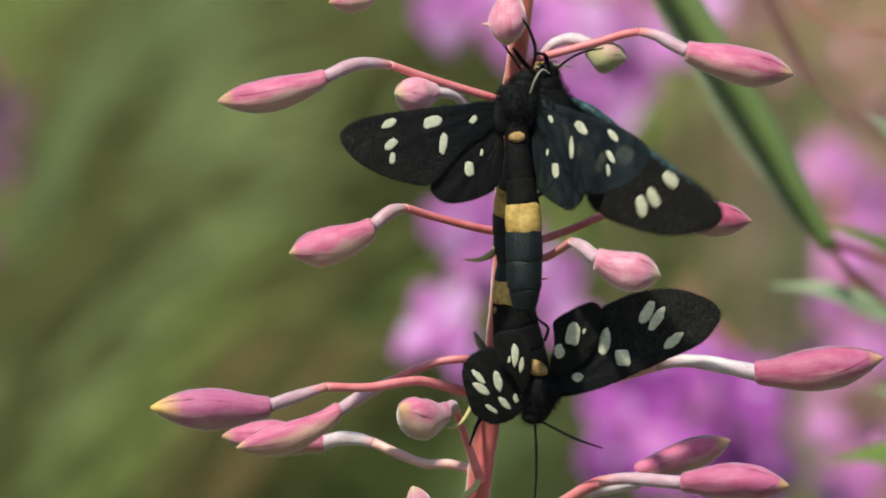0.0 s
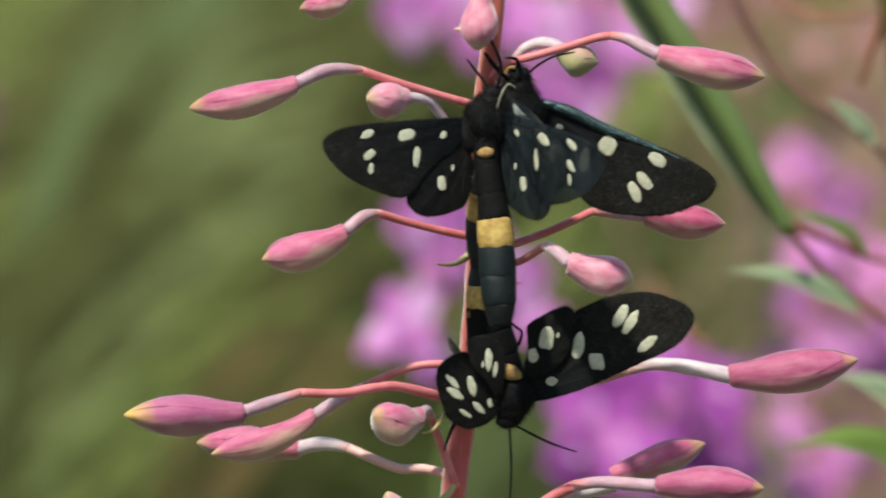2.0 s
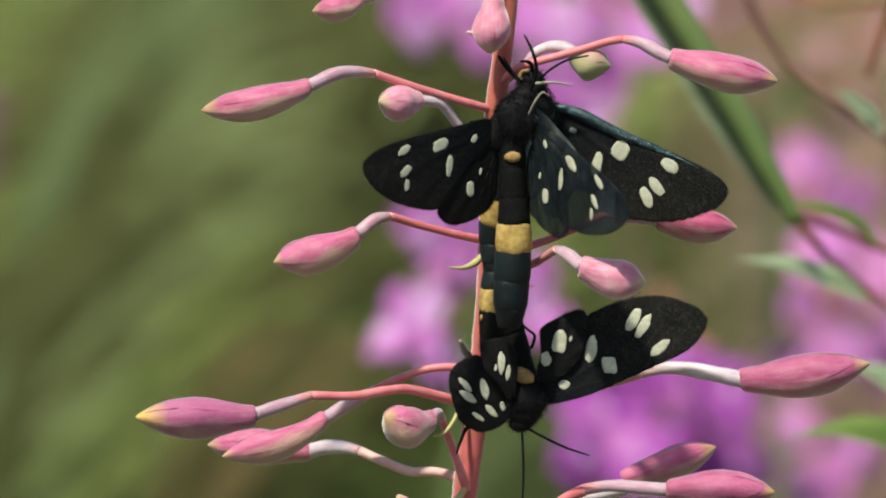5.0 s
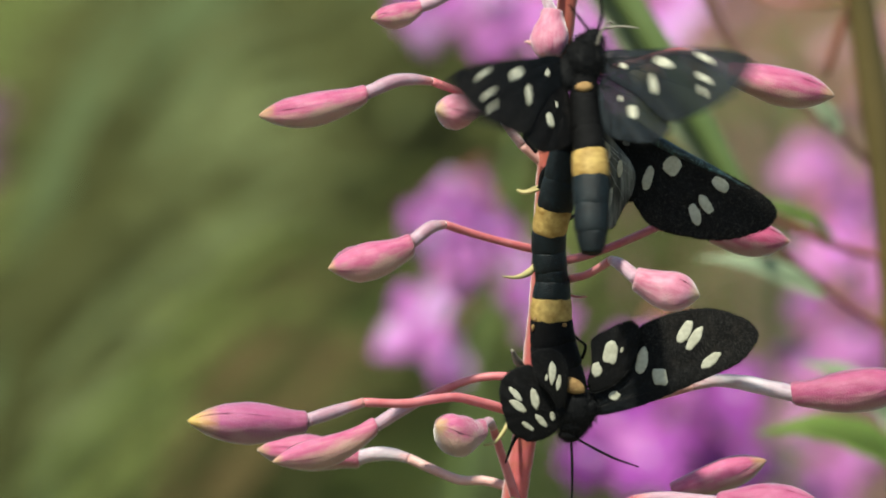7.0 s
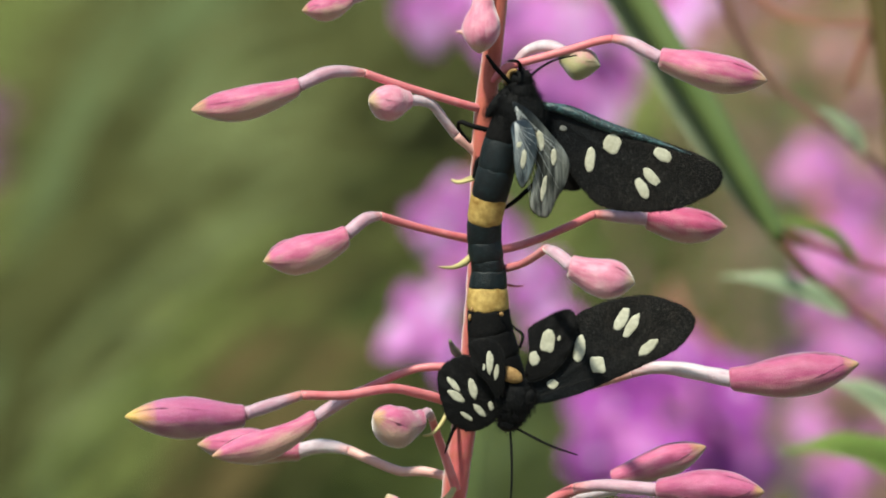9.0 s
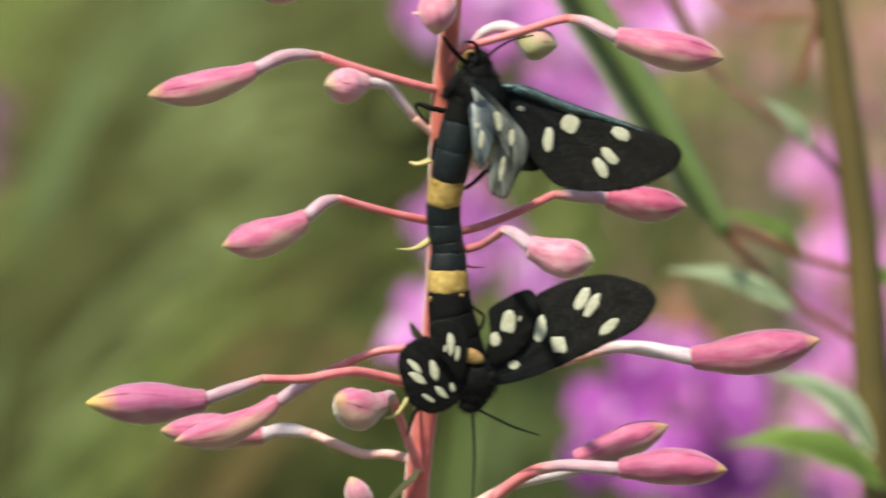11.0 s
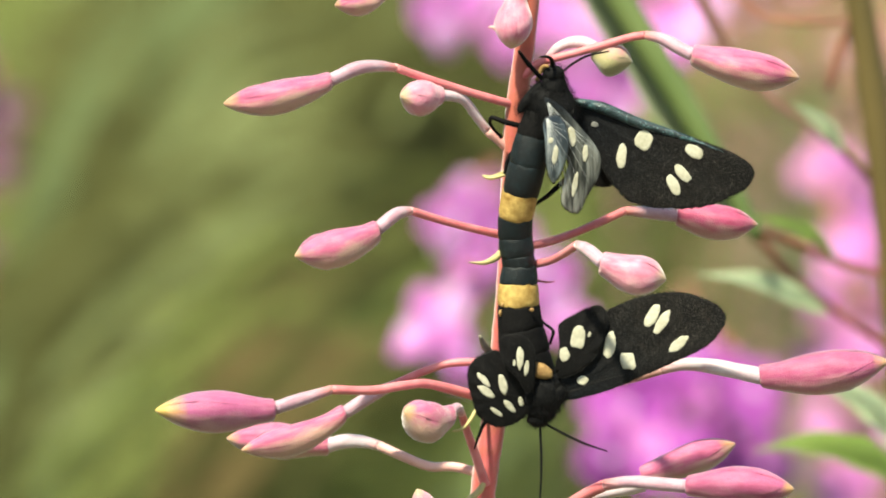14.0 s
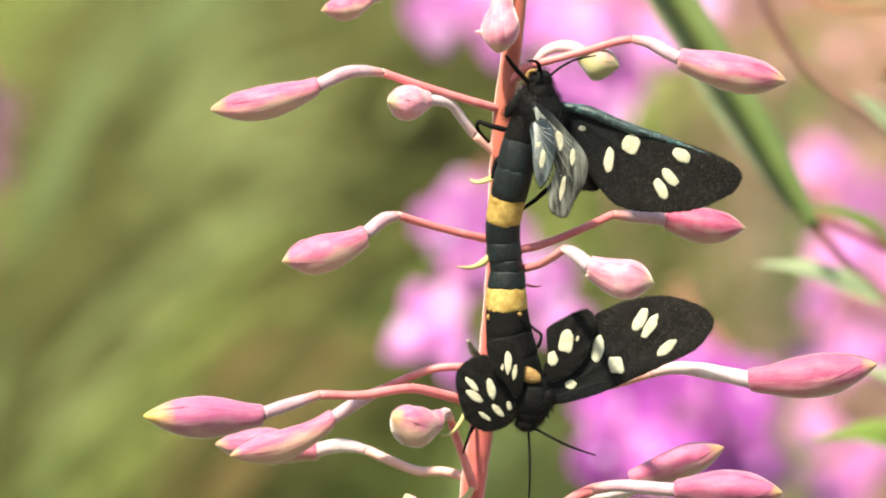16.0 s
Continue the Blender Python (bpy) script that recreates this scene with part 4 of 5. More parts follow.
    wing(m, "forewing", [(7.46, -5.038, -14.52), (5.915, -5.224, -15.57), (4.368, -5.409, -15.7), (2.822, -5.595, -14.75), (2.289, -5.659, -13.45), (1.756, -5.723, -11.39), (1.915, -5.704, -9.887), (3.085, -5.563, -8.833), (4.575, -5.384, -8.537), (6.174, -5.193, -9.967), (7.35, -5.052, -11.71), (7.779, -5, -13.77)],
         (7.779, -5, -13.56), WING_DARK, [((3.246, -5.544, -11.2), 0.86, 0.3, -48), ((3.513, -5.512, -12.34), 0.95, 0.4, -40), ((5.057, -5.327, -11.67), 1.08, 0.42, -76), ((5.699, -5.25, -13.79), 0.85, 0.32, -46), ((4.474, -5.397, -14.3), 0.72, 0.24, -36), ((6.765, -5.122, -13.37), 0.25, 0.48, 10)], -5.0, (0.12, 0.0))
    wing(m, "hindwing", [(4.728, -6.163, -7.235), (6.163, -6.091, -6.762), (7.439, -6.027, -7.256), (8.08, -5.995, -8.873), (7.977, -6, -11.46), (7.34, -6.032, -12.42), (6.381, -6.08, -10.9), (5.316, -6.133, -9.82), (4.782, -6.16, -8.31)],
         (7.979, -6, -12.53), WING_DARK, [((6.644, -6.067, -9.024), 0.36, 1.2, -2), ((7.284, -6.035, -9.997), 0.24, 0.8, -12), ((6.113, -6.093, -9.504), 0.14, 0.36, 0)], -6.0, (0.05, 0.0))
    return m


def mated_male():
    m = thing("moth", at((8.809, -4, 14.01)), "black nine-spotted moth clinging head up, grey-blue wing folded over its side", "moth", "moths on the stalk")
    segments(m, [(8.596, -4, 14.01), (7.858, -4, 11.34), (7.119, -4, 8.126), (6.384, -3.5, 5.058), (6.178, -3, 2.627), (6.394, -3, 0.4753), (6.609, -3, -1.139)], [1.5, 1.8, 1.75, 1.68, 1.62, 1.6, 1.5],
             [("abdomen_segment", BLACK), ("abdomen_segment", BLUE), ("abdomen_segment", BLUE), ("yellow_band", YELLOW), ("abdomen_segment", BLUE), ("abdomen_segment", BLUE), ("abdomen_segment", BLUE)])
    lump(m, "thorax", (9.551, -4, 14.44), (2.3, 1.6, 2.5), BODY, -18, 4.0, "", 3200, 0.55)
    lump(m, "neck", (9.706, -4, 16.26), (1.35, 1.25, 1.5), BODY, -10, 16.0, "", 1300, 0.45)
    lump(m, "head", (9.757, -4, 17.54), (1.05, 1.0, 0.95), BODY, 0, 6.0, "", 900, 0.25)
    lump(m, "shoulder", (7.7, -4.2, 15.5), (0.62, 0.6, 2.0), BODY, 41, 7.0, "", 700, 0.35)
    part("antenna", tube([(8.697, -4, 17.11), (7.305, -5, 18.72), (6.448, -6, 20)], (0.22, 0.24, 0.16), 8), BLACK, m)
    part("antenna", tube([(9.65, -4, 17.96), (9.528, -5, 19.04), (9.091, -6, 19.47), (8.457, -6, 19.47)], (0.2, 0.2, 0.16, 0.1), 8), BLACK, m)
    part("antenna", tube([(10.38, -5, 17.76), (11.43, -5.3, 18.7), (12.91, -5.4, 19.51), (14.92, -5.4, 19.93)], (0.10, 0.12, 0.11, 0.07), 8), BLACK, m)
    part("proboscis", tube([(8.167, -4, 17), (8.695, -4, 18.18), (9.212, -5, 18.5)], (0.22, 0.24, 0.14), 8), ORANGE, m, "pale brown mouthpart")
    part("leg", tube([(6.963, -3, 12.5), (5.099, -3.5, 13.04), (3.933, -3, 13.36), (3.83, -2.5, 12.65), (4.902, -1.5, 11.24)], (0.26, 0.26, 0.2, 0.16, 0.14), 8), BLACK, m)
    part("leg", tube([(6.807, -3, 10.57), (5.638, -3, 9.713), (5.214, -3, 7.997)], (0.28, 0.22, 0.2), 8), BLACK, m)
    part("leg", tube([(11.53, -1, 7.738), (10.02, -2, 6.524), (9.115, -2, 5.718), (7.683, -1.5, 4.682)], (0.22, 0.24, 0.22, 0.16), 8), BLACK, m)
    part("foot", tube([(5.214, -3, 7.943), (4.467, -3.4, 7.781), (3.615, -3.5, 7.686), (3.137, -3.5, 7.901)], (0.16, 0.18, 0.16, 0.1), 8), BRACT, m, "pale tarsus")
    fore = wing(m, "forewing", [(11.69, -3.01, 15.07), (12.43, -3.09, 14.97), (14.07, -3.269, 14.67), (17.89, -3.731, 13.07), (21.97, -4.197, 11.9), (25.52, -4.611, 10.72), (27.69, -4.882, 9.631), (28.59, -5.028, 8.527), (28.12, -5.042, 7.298), (26.91, -4.97, 6.326), (25.01, -4.821, 5.503), (22.84, -4.629, 4.995), (19.55, -4.3, 5.004), (17.33, -4.058, 5.401), (16.21, -3.907, 6.185), (15.15, -3.737, 7.449), (13.61, -3.472, 9.666), (11.74, -3.114, 13.1)],
         (11.48, -3, 14.85), WING, [((18.21, -3.851, 11.32), 0.95, 1.0, -35), ((16.16, -3.731, 9.806), 0.5, 1.2, -10), ((22.98, -4.375, 10.37), 0.92, 0.62, -35), ((21.9, -4.369, 8.25), 1.0, 0.52, -50), ((21.02, -4.341, 7.2), 1.08, 0.55, -62), ((13.65, -3.323, 12.75), 0.34, 0.3, 0)], -3.0, (-0.1, 0.05))
    part("wing_edge", tube([(11.58, -3.05, 14.97), (14.13, -3.2, 14.4), (17.9, -3.6, 12.89), (21.98, -4.05, 11.67), (25.68, -4.5, 10.38)], (0.3, 0.56, 0.52, 0.32, 0.08), 8), COSTA, fore, "blue-green glossy leading edge")
    wing(m, "hindwing", [(10.7, -2.4, 11.67), (12.02, -2.4, 11.94), (14.7, -2.4, 8.456), (15.34, -2.4, 6.953), (14.17, -2.4, 6.738), (12.14, -2.4, 7.275), (10.97, -2.4, 9.529)], (10.7, -2.4, 11.67), WING_DARK, [], -2.4, (0, 0))
    wing(m, "forewing", [(8.886, -6.019, 15.64), (10.48, -5.828, 14.71), (12.39, -5.598, 12.61), (13.72, -5.439, 10.93), (14.21, -5.381, 9.588), (13.89, -5.418, 7.936), (12.94, -5.533, 6.293), (12.09, -5.634, 4.648), (11.03, -5.762, 4.933), (10.5, -5.826, 5.744), (10.76, -5.795, 7.985), (11.18, -5.744, 9.634), (10.75, -5.796, 12.1), (9.1, -5.993, 14.57)],
         (9.046, -6, 15.32), WING_GREY, [((11.44, -5.713, 11.93), 0.42, 1.0, 10), ((12.72, -5.56, 10.36), 0.28, 0.86, -8), ((11.77, -5.673, 7.381), 0.26, 1.25, -6)], -6.0, (0.12, 0.0), 0.5)
    wing(m, "hindwing", [(8.829, -6.617, 13.58), (10.15, -6.511, 13.94), (10.84, -6.456, 12.98), (11.11, -6.434, 11.06), (10.74, -6.464, 9.406), (10.16, -6.51, 8.078), (9.635, -6.552, 7.603), (9.102, -6.595, 9.156), (8.939, -6.608, 11.4)],
         (9.041, -6.6, 13.79), WING_SLATE, [((9.894, -6.532, 10.27), 0.28, 1.0, -6), ((9.468, -6.566, 11.66), 0.24, 0.3, 0)], -6.6, (0.08, 0.0), 0.4)
    return m, fore


def visiting_moth():
    """The third moth, modelled as it sits over the pair with its wings spread."""
    m = thing("moth", at((7.773, -7, 10.27)), "black nine-spotted moth with spread wings climbing over the mated pair", "moth", "moths on the stalk")
    segments(m, [(7.876, -7, 12.14), (7.77, -7.4, 9.1), (7.827, -7.5, 5.914), (7.778, -7.5, 3.245), (7.574, -7.3, 0.009533), (7.317, -7, -3.246), (7.165, -6.6, -5.45)], [1.15, 1.22, 1.4, 1.7, 1.72, 1.6, 1.0],
             [("abdomen_segment", BLACK), ("abdomen_segment", BLACK), ("abdomen_segment", BLACK), ("yellow_band", YELLOW), ("abdomen_segment", BLUE), ("abdomen_segment", BLUE), ("abdomen_segment", BLUE)])
    lump(m, "thorax", (8.084, -7, 13.84), (1.7, 1.5, 2.3), BODY, -8, 8.0, "", 3200, 0.6)
    lump(m, "neck", (8.667, -6.7, 15.3), (1.35, 1.2, 1.2), BODY, -12, 18.0, "", 1300, 0.5)
    lump(m, "head", (9.09, -6.5, 16.23), (1.0, 1.0, 0.9), BODY, 0, 9.0, "", 900, 0.25)
    lump(m, "collar_patch", (7.811, -8.3, 10.65), (0.78, 0.4, 0.52), ORANGE, 0, 11.0, "dull orange patch behind the thorax")
    part("antenna", tube([(9.611, -7, 16.71), (10.23, -7.5, 18.58), (9.906, -8, 20.44), (9.166, -8, 22.03)], (0.14, 0.17, 0.15, 0.08), 8), BLACK, m)
    part("antenna", tube([(8.872, -7, 16.71), (8.348, -6.5, 17.93), (7.712, -6.5, 19), (7.182, -6.5, 19.95)], (0.12, 0.14, 0.12, 0.07), 8), BLACK, m)
    part("leg", tube([(10.1, -6, 17.34), (11.42, -6, 17.45), (12.48, -6, 17.34), (13.54, -6, 17.08)], (0.16, 0.12, 0.1, 0.06), 8), DRY, m)
    lump(m, "shoulder", (6.55, -7.0, 12.95), (1.05, 0.8, 1.9), BODY, 6, 14.0, "", 900, 0.35)
    lump(m, "shoulder", (9.4, -7.4, 13.73), (0.75, 0.7, 1.1), BODY, -20, 15.0, "", 700, 0.35)
    part("leg", tube([(9.382, -8.6, 14.57), (10, -9.2, 15.81), (10.74, -9.2, 16.66), (11.38, -8.8, 16.29)], (0.1, 0.11, 0.1, 0.06), 8), DRY, m, "pale foreleg")
    fore_l = wing(m, "forewing", [(6.176, -7.6, 14.18), (2.692, -7.6, 13.81), (-1.584, -7.6, 13.12), (-5.492, -7.6, 12.37), (-8.24, -7.6, 11.47), (-9.456, -7.6, 10.46), (-9.3, -7.6, 9.339), (-7.823, -7.6, 7.793), (-5.498, -7.6, 6.674), (-2.75, -7.6, 6.034), (-0.423, -7.6, 6.14), (2.695, -7.6, 9.339), (5.809, -7.6, 11.95)],
         (6.177, -7.6, 13.65), WING, [((-4.701, -7.6, 11.57), 0.98, 0.45, 32), ((-0.3697, -7.6, 11.95), 1.2, 0.68, 24), ((3.855, -7.6, 12.43), 0.55, 0.36, 50), ((0.7397, -7.6, 9.978), 0.48, 1.35, -10), ((-4.544, -7.6, 9.605), 0.92, 0.5, 38), ((-4.387, -7.6, 8.326), 0.34, 0.75, -18)], -7.6, (0.0, 0.0), spot_size=0.86)
    hind_l = wing(m, "hindwing", [(6.553, -7.2, 11.95), (5.073, -7.2, 11.74), (2.326, -7.2, 10.03), (0, -7.2, 7.901), (-0.7407, -7.2, 5.767), (0.1588, -7.2, 4.699), (1.535, -7.2, 4.432), (3.863, -7.2, 4.966), (5.82, -7.2, 6.087), (6.558, -7.2, 8.114)],
         (6.395, -7.2, 11.21), WING_DARK, [((3.12, -7.2, 7.741), 0.55, 0.9, -4), ((4.388, -7.2, 9.341), 0.2, 0.42, -10)], -7.2, (0.0, 0.0), spot_size=0.86)
    fore_r = wing(m, "forewing", [(9.658, -7.8, 14.21), (13.14, -7.8, 13.83), (17.42, -7.8, 13.14), (21.33, -7.8, 12.4), (24.08, -7.8, 11.49), (25.3, -7.8, 10.48), (25.14, -7.8, 9.364), (23.67, -7.8, 7.819), (21.35, -7.8, 6.7), (18.61, -7.8, 6.06), (16.28, -7.8, 6.167), (13.15, -7.8, 9.364), (10.03, -7.8, 11.97)],
         (9.659, -7.8, 13.67), WING_BLUE, [((20.54, -7.8, 11.6), 0.98, 0.42, -32), ((16.21, -7.8, 11.97), 1.2, 0.6, -28), ((11.98, -7.8, 12.45), 0.5, 0.3, -40), ((15.11, -7.8, 10), 0.36, 1.35, 8), ((20.39, -7.8, 9.631), 0.92, 0.42, -38), ((20.24, -7.8, 8.352), 0.3, 0.72, 15)], -7.8, (0.0, 0.0), spot_size=0.86)
    hind_r = wing(m, "hindwing", [(9.298, -7.4, 11.98), (10.78, -7.4, 11.76), (13.53, -7.4, 10.06), (15.86, -7.4, 7.927), (16.61, -7.4, 5.794), (15.71, -7.4, 4.726), (14.34, -7.4, 4.459), (12.01, -7.4, 4.993), (10.05, -7.4, 6.114), (9.305, -7.4, 8.14)],
         (9.458, -7.4, 11.23), WING_BLUE, [((12.74, -7.4, 7.767), 0.55, 0.9, 4), ((11.47, -7.4, 9.366), 0.2, 0.42, 10)], -7.4, (0.0, 0.0), spot_size=0.86)
    return m, fore_l, hind_l, fore_r, hind_r


# ---- plants behind ----
def leaf(parent, points, width, mat, name="leaf", blunt=1.0):
    """A narrow pointed leaf folded along its midrib. Millimetres."""
    line = spline([at(p) for p in points], 6)
    m = len(line)
    bm = bmesh.new()
    grid = []
    for i, c in enumerate(line):
        t = i / (m - 1)
        d = (line[min(i + 1, m - 1)] - line[max(i - 1, 0)]).normalized()
        side = d.cross(Vector((0.1, 1, -0.35))).normalized()
        lift = side.cross(d) * 0.25
        w = width * 0.001 * (math.sin(math.pi * t ** 0.75) ** (1.2 * blunt) + 0.02)
        wave = 1 + 0.08 * math.sin(t * 21)
        grid.append([bm.verts.new(c + side * w * s * wave + lift * w * abs(s)) for s in (-1, -0.5, 0, 0.5, 1)])
    for a, b in zip(grid, grid[1:]):
        for j in range(4):
            bm.faces.new((a[j], a[j + 1], b[j + 1], b[j]))
    bmesh.ops.solidify(bm, geom=bm.faces[:], thickness=0.0003)
    return part(name, bm, mat, parent)


def leafy_plant():
    p = thing("willowherb_plant", (at((50.45, 145, -49.33)).x, 0.145, 0), "olive-brown willowherb stem with narrow pale green leaves, out of focus", "plant")
    part("stem", tube([(42.82, 145, 18.65), (44.83, 145, 8.308), (46.86, 145, -4.666), (48.91, 145, -19.65), (50.07, 145, -34.06), (51.1, 145, -49.33), (52.64, 145, -77.03), (58, 145, -1150)], (1.5, 1.65, 1.8, 1.95, 2.05, 2.15, 2.5, 3.6), 14), BROWN_STEM, p)
    part("branch", tube([(12.3, 135.0, 17.67), (17.6, 135.0, 9.37), (25.4, 135.0, -3.45), (29.2, 135.0, -10.26), (33.0, 135.0, -17.23)], (1.7, 1.65, 1.5, 1.3, 0.9), 12), GREEN_STEM, p, "green branch")
    leaf(p, [(32.55, 137.0, -17.11), (26.1, 137.0, -8.2), (19.22, 137.0, 2.42), (13.97, 137.0, 10.44), (10.26, 137.0, 16.2)], 1.5, LEAF_GREY, "leaf", 0.5)
    part("branch", tube([(25.34, 140, 12.7), (27.6, 140, 7.552), (29.54, 140, 3.687), (33.09, 140, -0.828), (37.6, 140, -4.057), (42.86, 142, -8.19), (46.92, 145, -12.48)], (0.8, 0.75, 0.6, 0.4, 0.4, 0.4, 0.4), 10), MAUVE_STEM, p, "thin mauve-brown branch")
    part("branch", tube([(32.02, 135, -16.06), (37.64, 139, -18.49), (42.3, 142, -20.86), (47.97, 145, -22.79)], (0.5, 0.5, 0.45, 0.45), 10), RED_STEM, p, "thin reddish branch")
    part("branch", tube([(32.09, 137, -16.34), (37.07, 140, -22.21), (42.34, 142, -26.73), (48.69, 145, -31.44)], (0.5, 0.5, 0.45, 0.45), 10), RED_STEM, p, "thin reddish branch")
    part("branch", tube([(29.18, 140, 10.77), (33.68, 140, 7.552), (38.17, 140, 6.908), (44.2, 145, 6.365)], (0.26, 0.26, 0.26, 0.26), 10), RED_STEM, p, "thin reddish branch")
    part("branch", tube([(41.45, 147, -1.653), (43.24, 145, 4.421), (46.1, 145, 9.602)], (0.4, 0.5, 0.45), 10), RED_STEM, p, "thin reddish branch")
    leaf(p, [(41.28, 140, -26.76), (37.31, 138, -23.99), (32.09, 136, -21.89), (25.84, 135, -21.36)], 1.15, LEAF_PALE)
    leaf(p, [(42.2, 140, -20.58), (39.51, 138, -17.38), (35.57, 136, -15.49), (31.05, 135, -14.52)], 0.8, LEAF)
    leaf(p, [(42.65, 138, -7.684), (41.31, 137, -5.302), (39.01, 136, -3.249), (36.6, 135, -1.843)], 0.85, LEAF_PALE)
    leaf(p, [(50.11, 140, -43.73), (47.38, 138, -38.18), (42.74, 136, -34.6), (37.56, 135, -33.14)], 1.5, LEAF_PALE)
    leaf(p, [(51.13, 135, -46.47), (45.85, 133, -41.9), (39.34, 131, -39.94), (32.28, 130, -40.75)], 1.8, LEAF)
    leaf(p, [(50.24, 145, -22.92), (54.13, 145, -24.23), (58.07, 145, -29.47), (60.74, 145, -37.35)], 1.9, LEAF)
    return p


def flower(parent, centre, size, turn, rnd, petals):
    """An open four-petalled flower facing outwards. Millimetres."""
    c = at(centre)
    face = Euler((radians(rnd.uniform(-55, 5)), 0, radians(rnd.uniform(-45, 35)))).to_matrix() @ Euler((0, radians(turn), 0)).to_matrix()
    holder = bmesh.new()
    bmesh.ops.create_icosphere(holder, subdivisions=1, radius=0.0012)
    bmesh.ops.translate(holder, verts=holder.verts, vec=c)
    heart = part("flower", holder, PETAL_PALE, parent, "open magenta-pink flower")
    for k in range(4):
        a = k * math.pi / 2 + rnd.uniform(-0.2, 0.2)
        bm = bmesh.new()
        grid = []
        for i in range(7):
            t = i / 6
            row = []
            for j in range(5):
                s = j / 2 - 1
                w = 0.46 * math.sin(math.pi * (0.06 + 0.80 * t)) ** 0.9
                r = t * (1 - 0.10 * (t > 0.9) * (1 - abs(s)))
                q = Vector((math.cos(a) * r - math.sin(a) * w * s, -0.32 * t + 0.25 * t * t + 0.12 * s * s, math.sin(a) * r + math.cos(a) * w * s))
                row.append(bm.verts.new(c + face @ (q * size * 0.001)))
            grid.append(row)
        for r0, r1 in zip(grid, grid[1:]):
            for j in range(4):
                bm.faces.new((r0[j], r0[j + 1], r1[j + 1], r1[j]))
        bmesh.ops.solidify(bm, geom=bm.faces[:], thickness=0.0003)
        part("petal", bm, petals[rnd.random() > 0.75], heart)


def blooming_plant(stem, flowers, seed, label, petals=(PETAL, PETAL_PALE)):
    rnd = random.Random(seed)
    foot = stem[-1]
    p = thing("blooming_willowherb", (foot[0] * 0.001, foot[1] * 0.001, 0), label, "plant", "blooming willowherbs behind")
    part("stem", tube([*stem, (foot[0], foot[1], -1150)], (0.7, 0.9, 1.1, 2.2), 10), GREEN_STEM, p)
    line = spline([Vector(q) for q in stem], 6)
    for centre, size in flowers:
        root = min(line, key=lambda q: (q - Vector(centre) - Vector((0, 0, 6))).length)
        mid = root.lerp(Vector(centre), 0.55) + Vector((0, 0, 2))
        part("stalklet", tube([root, mid, Vector(centre) + Vector((0, 2, 0))], (0.5, 0.6, 0.9), 8), RED_STEM, p)
        flower(p, centre, size, rnd.uniform(0, 90), rnd, petals)
    return p


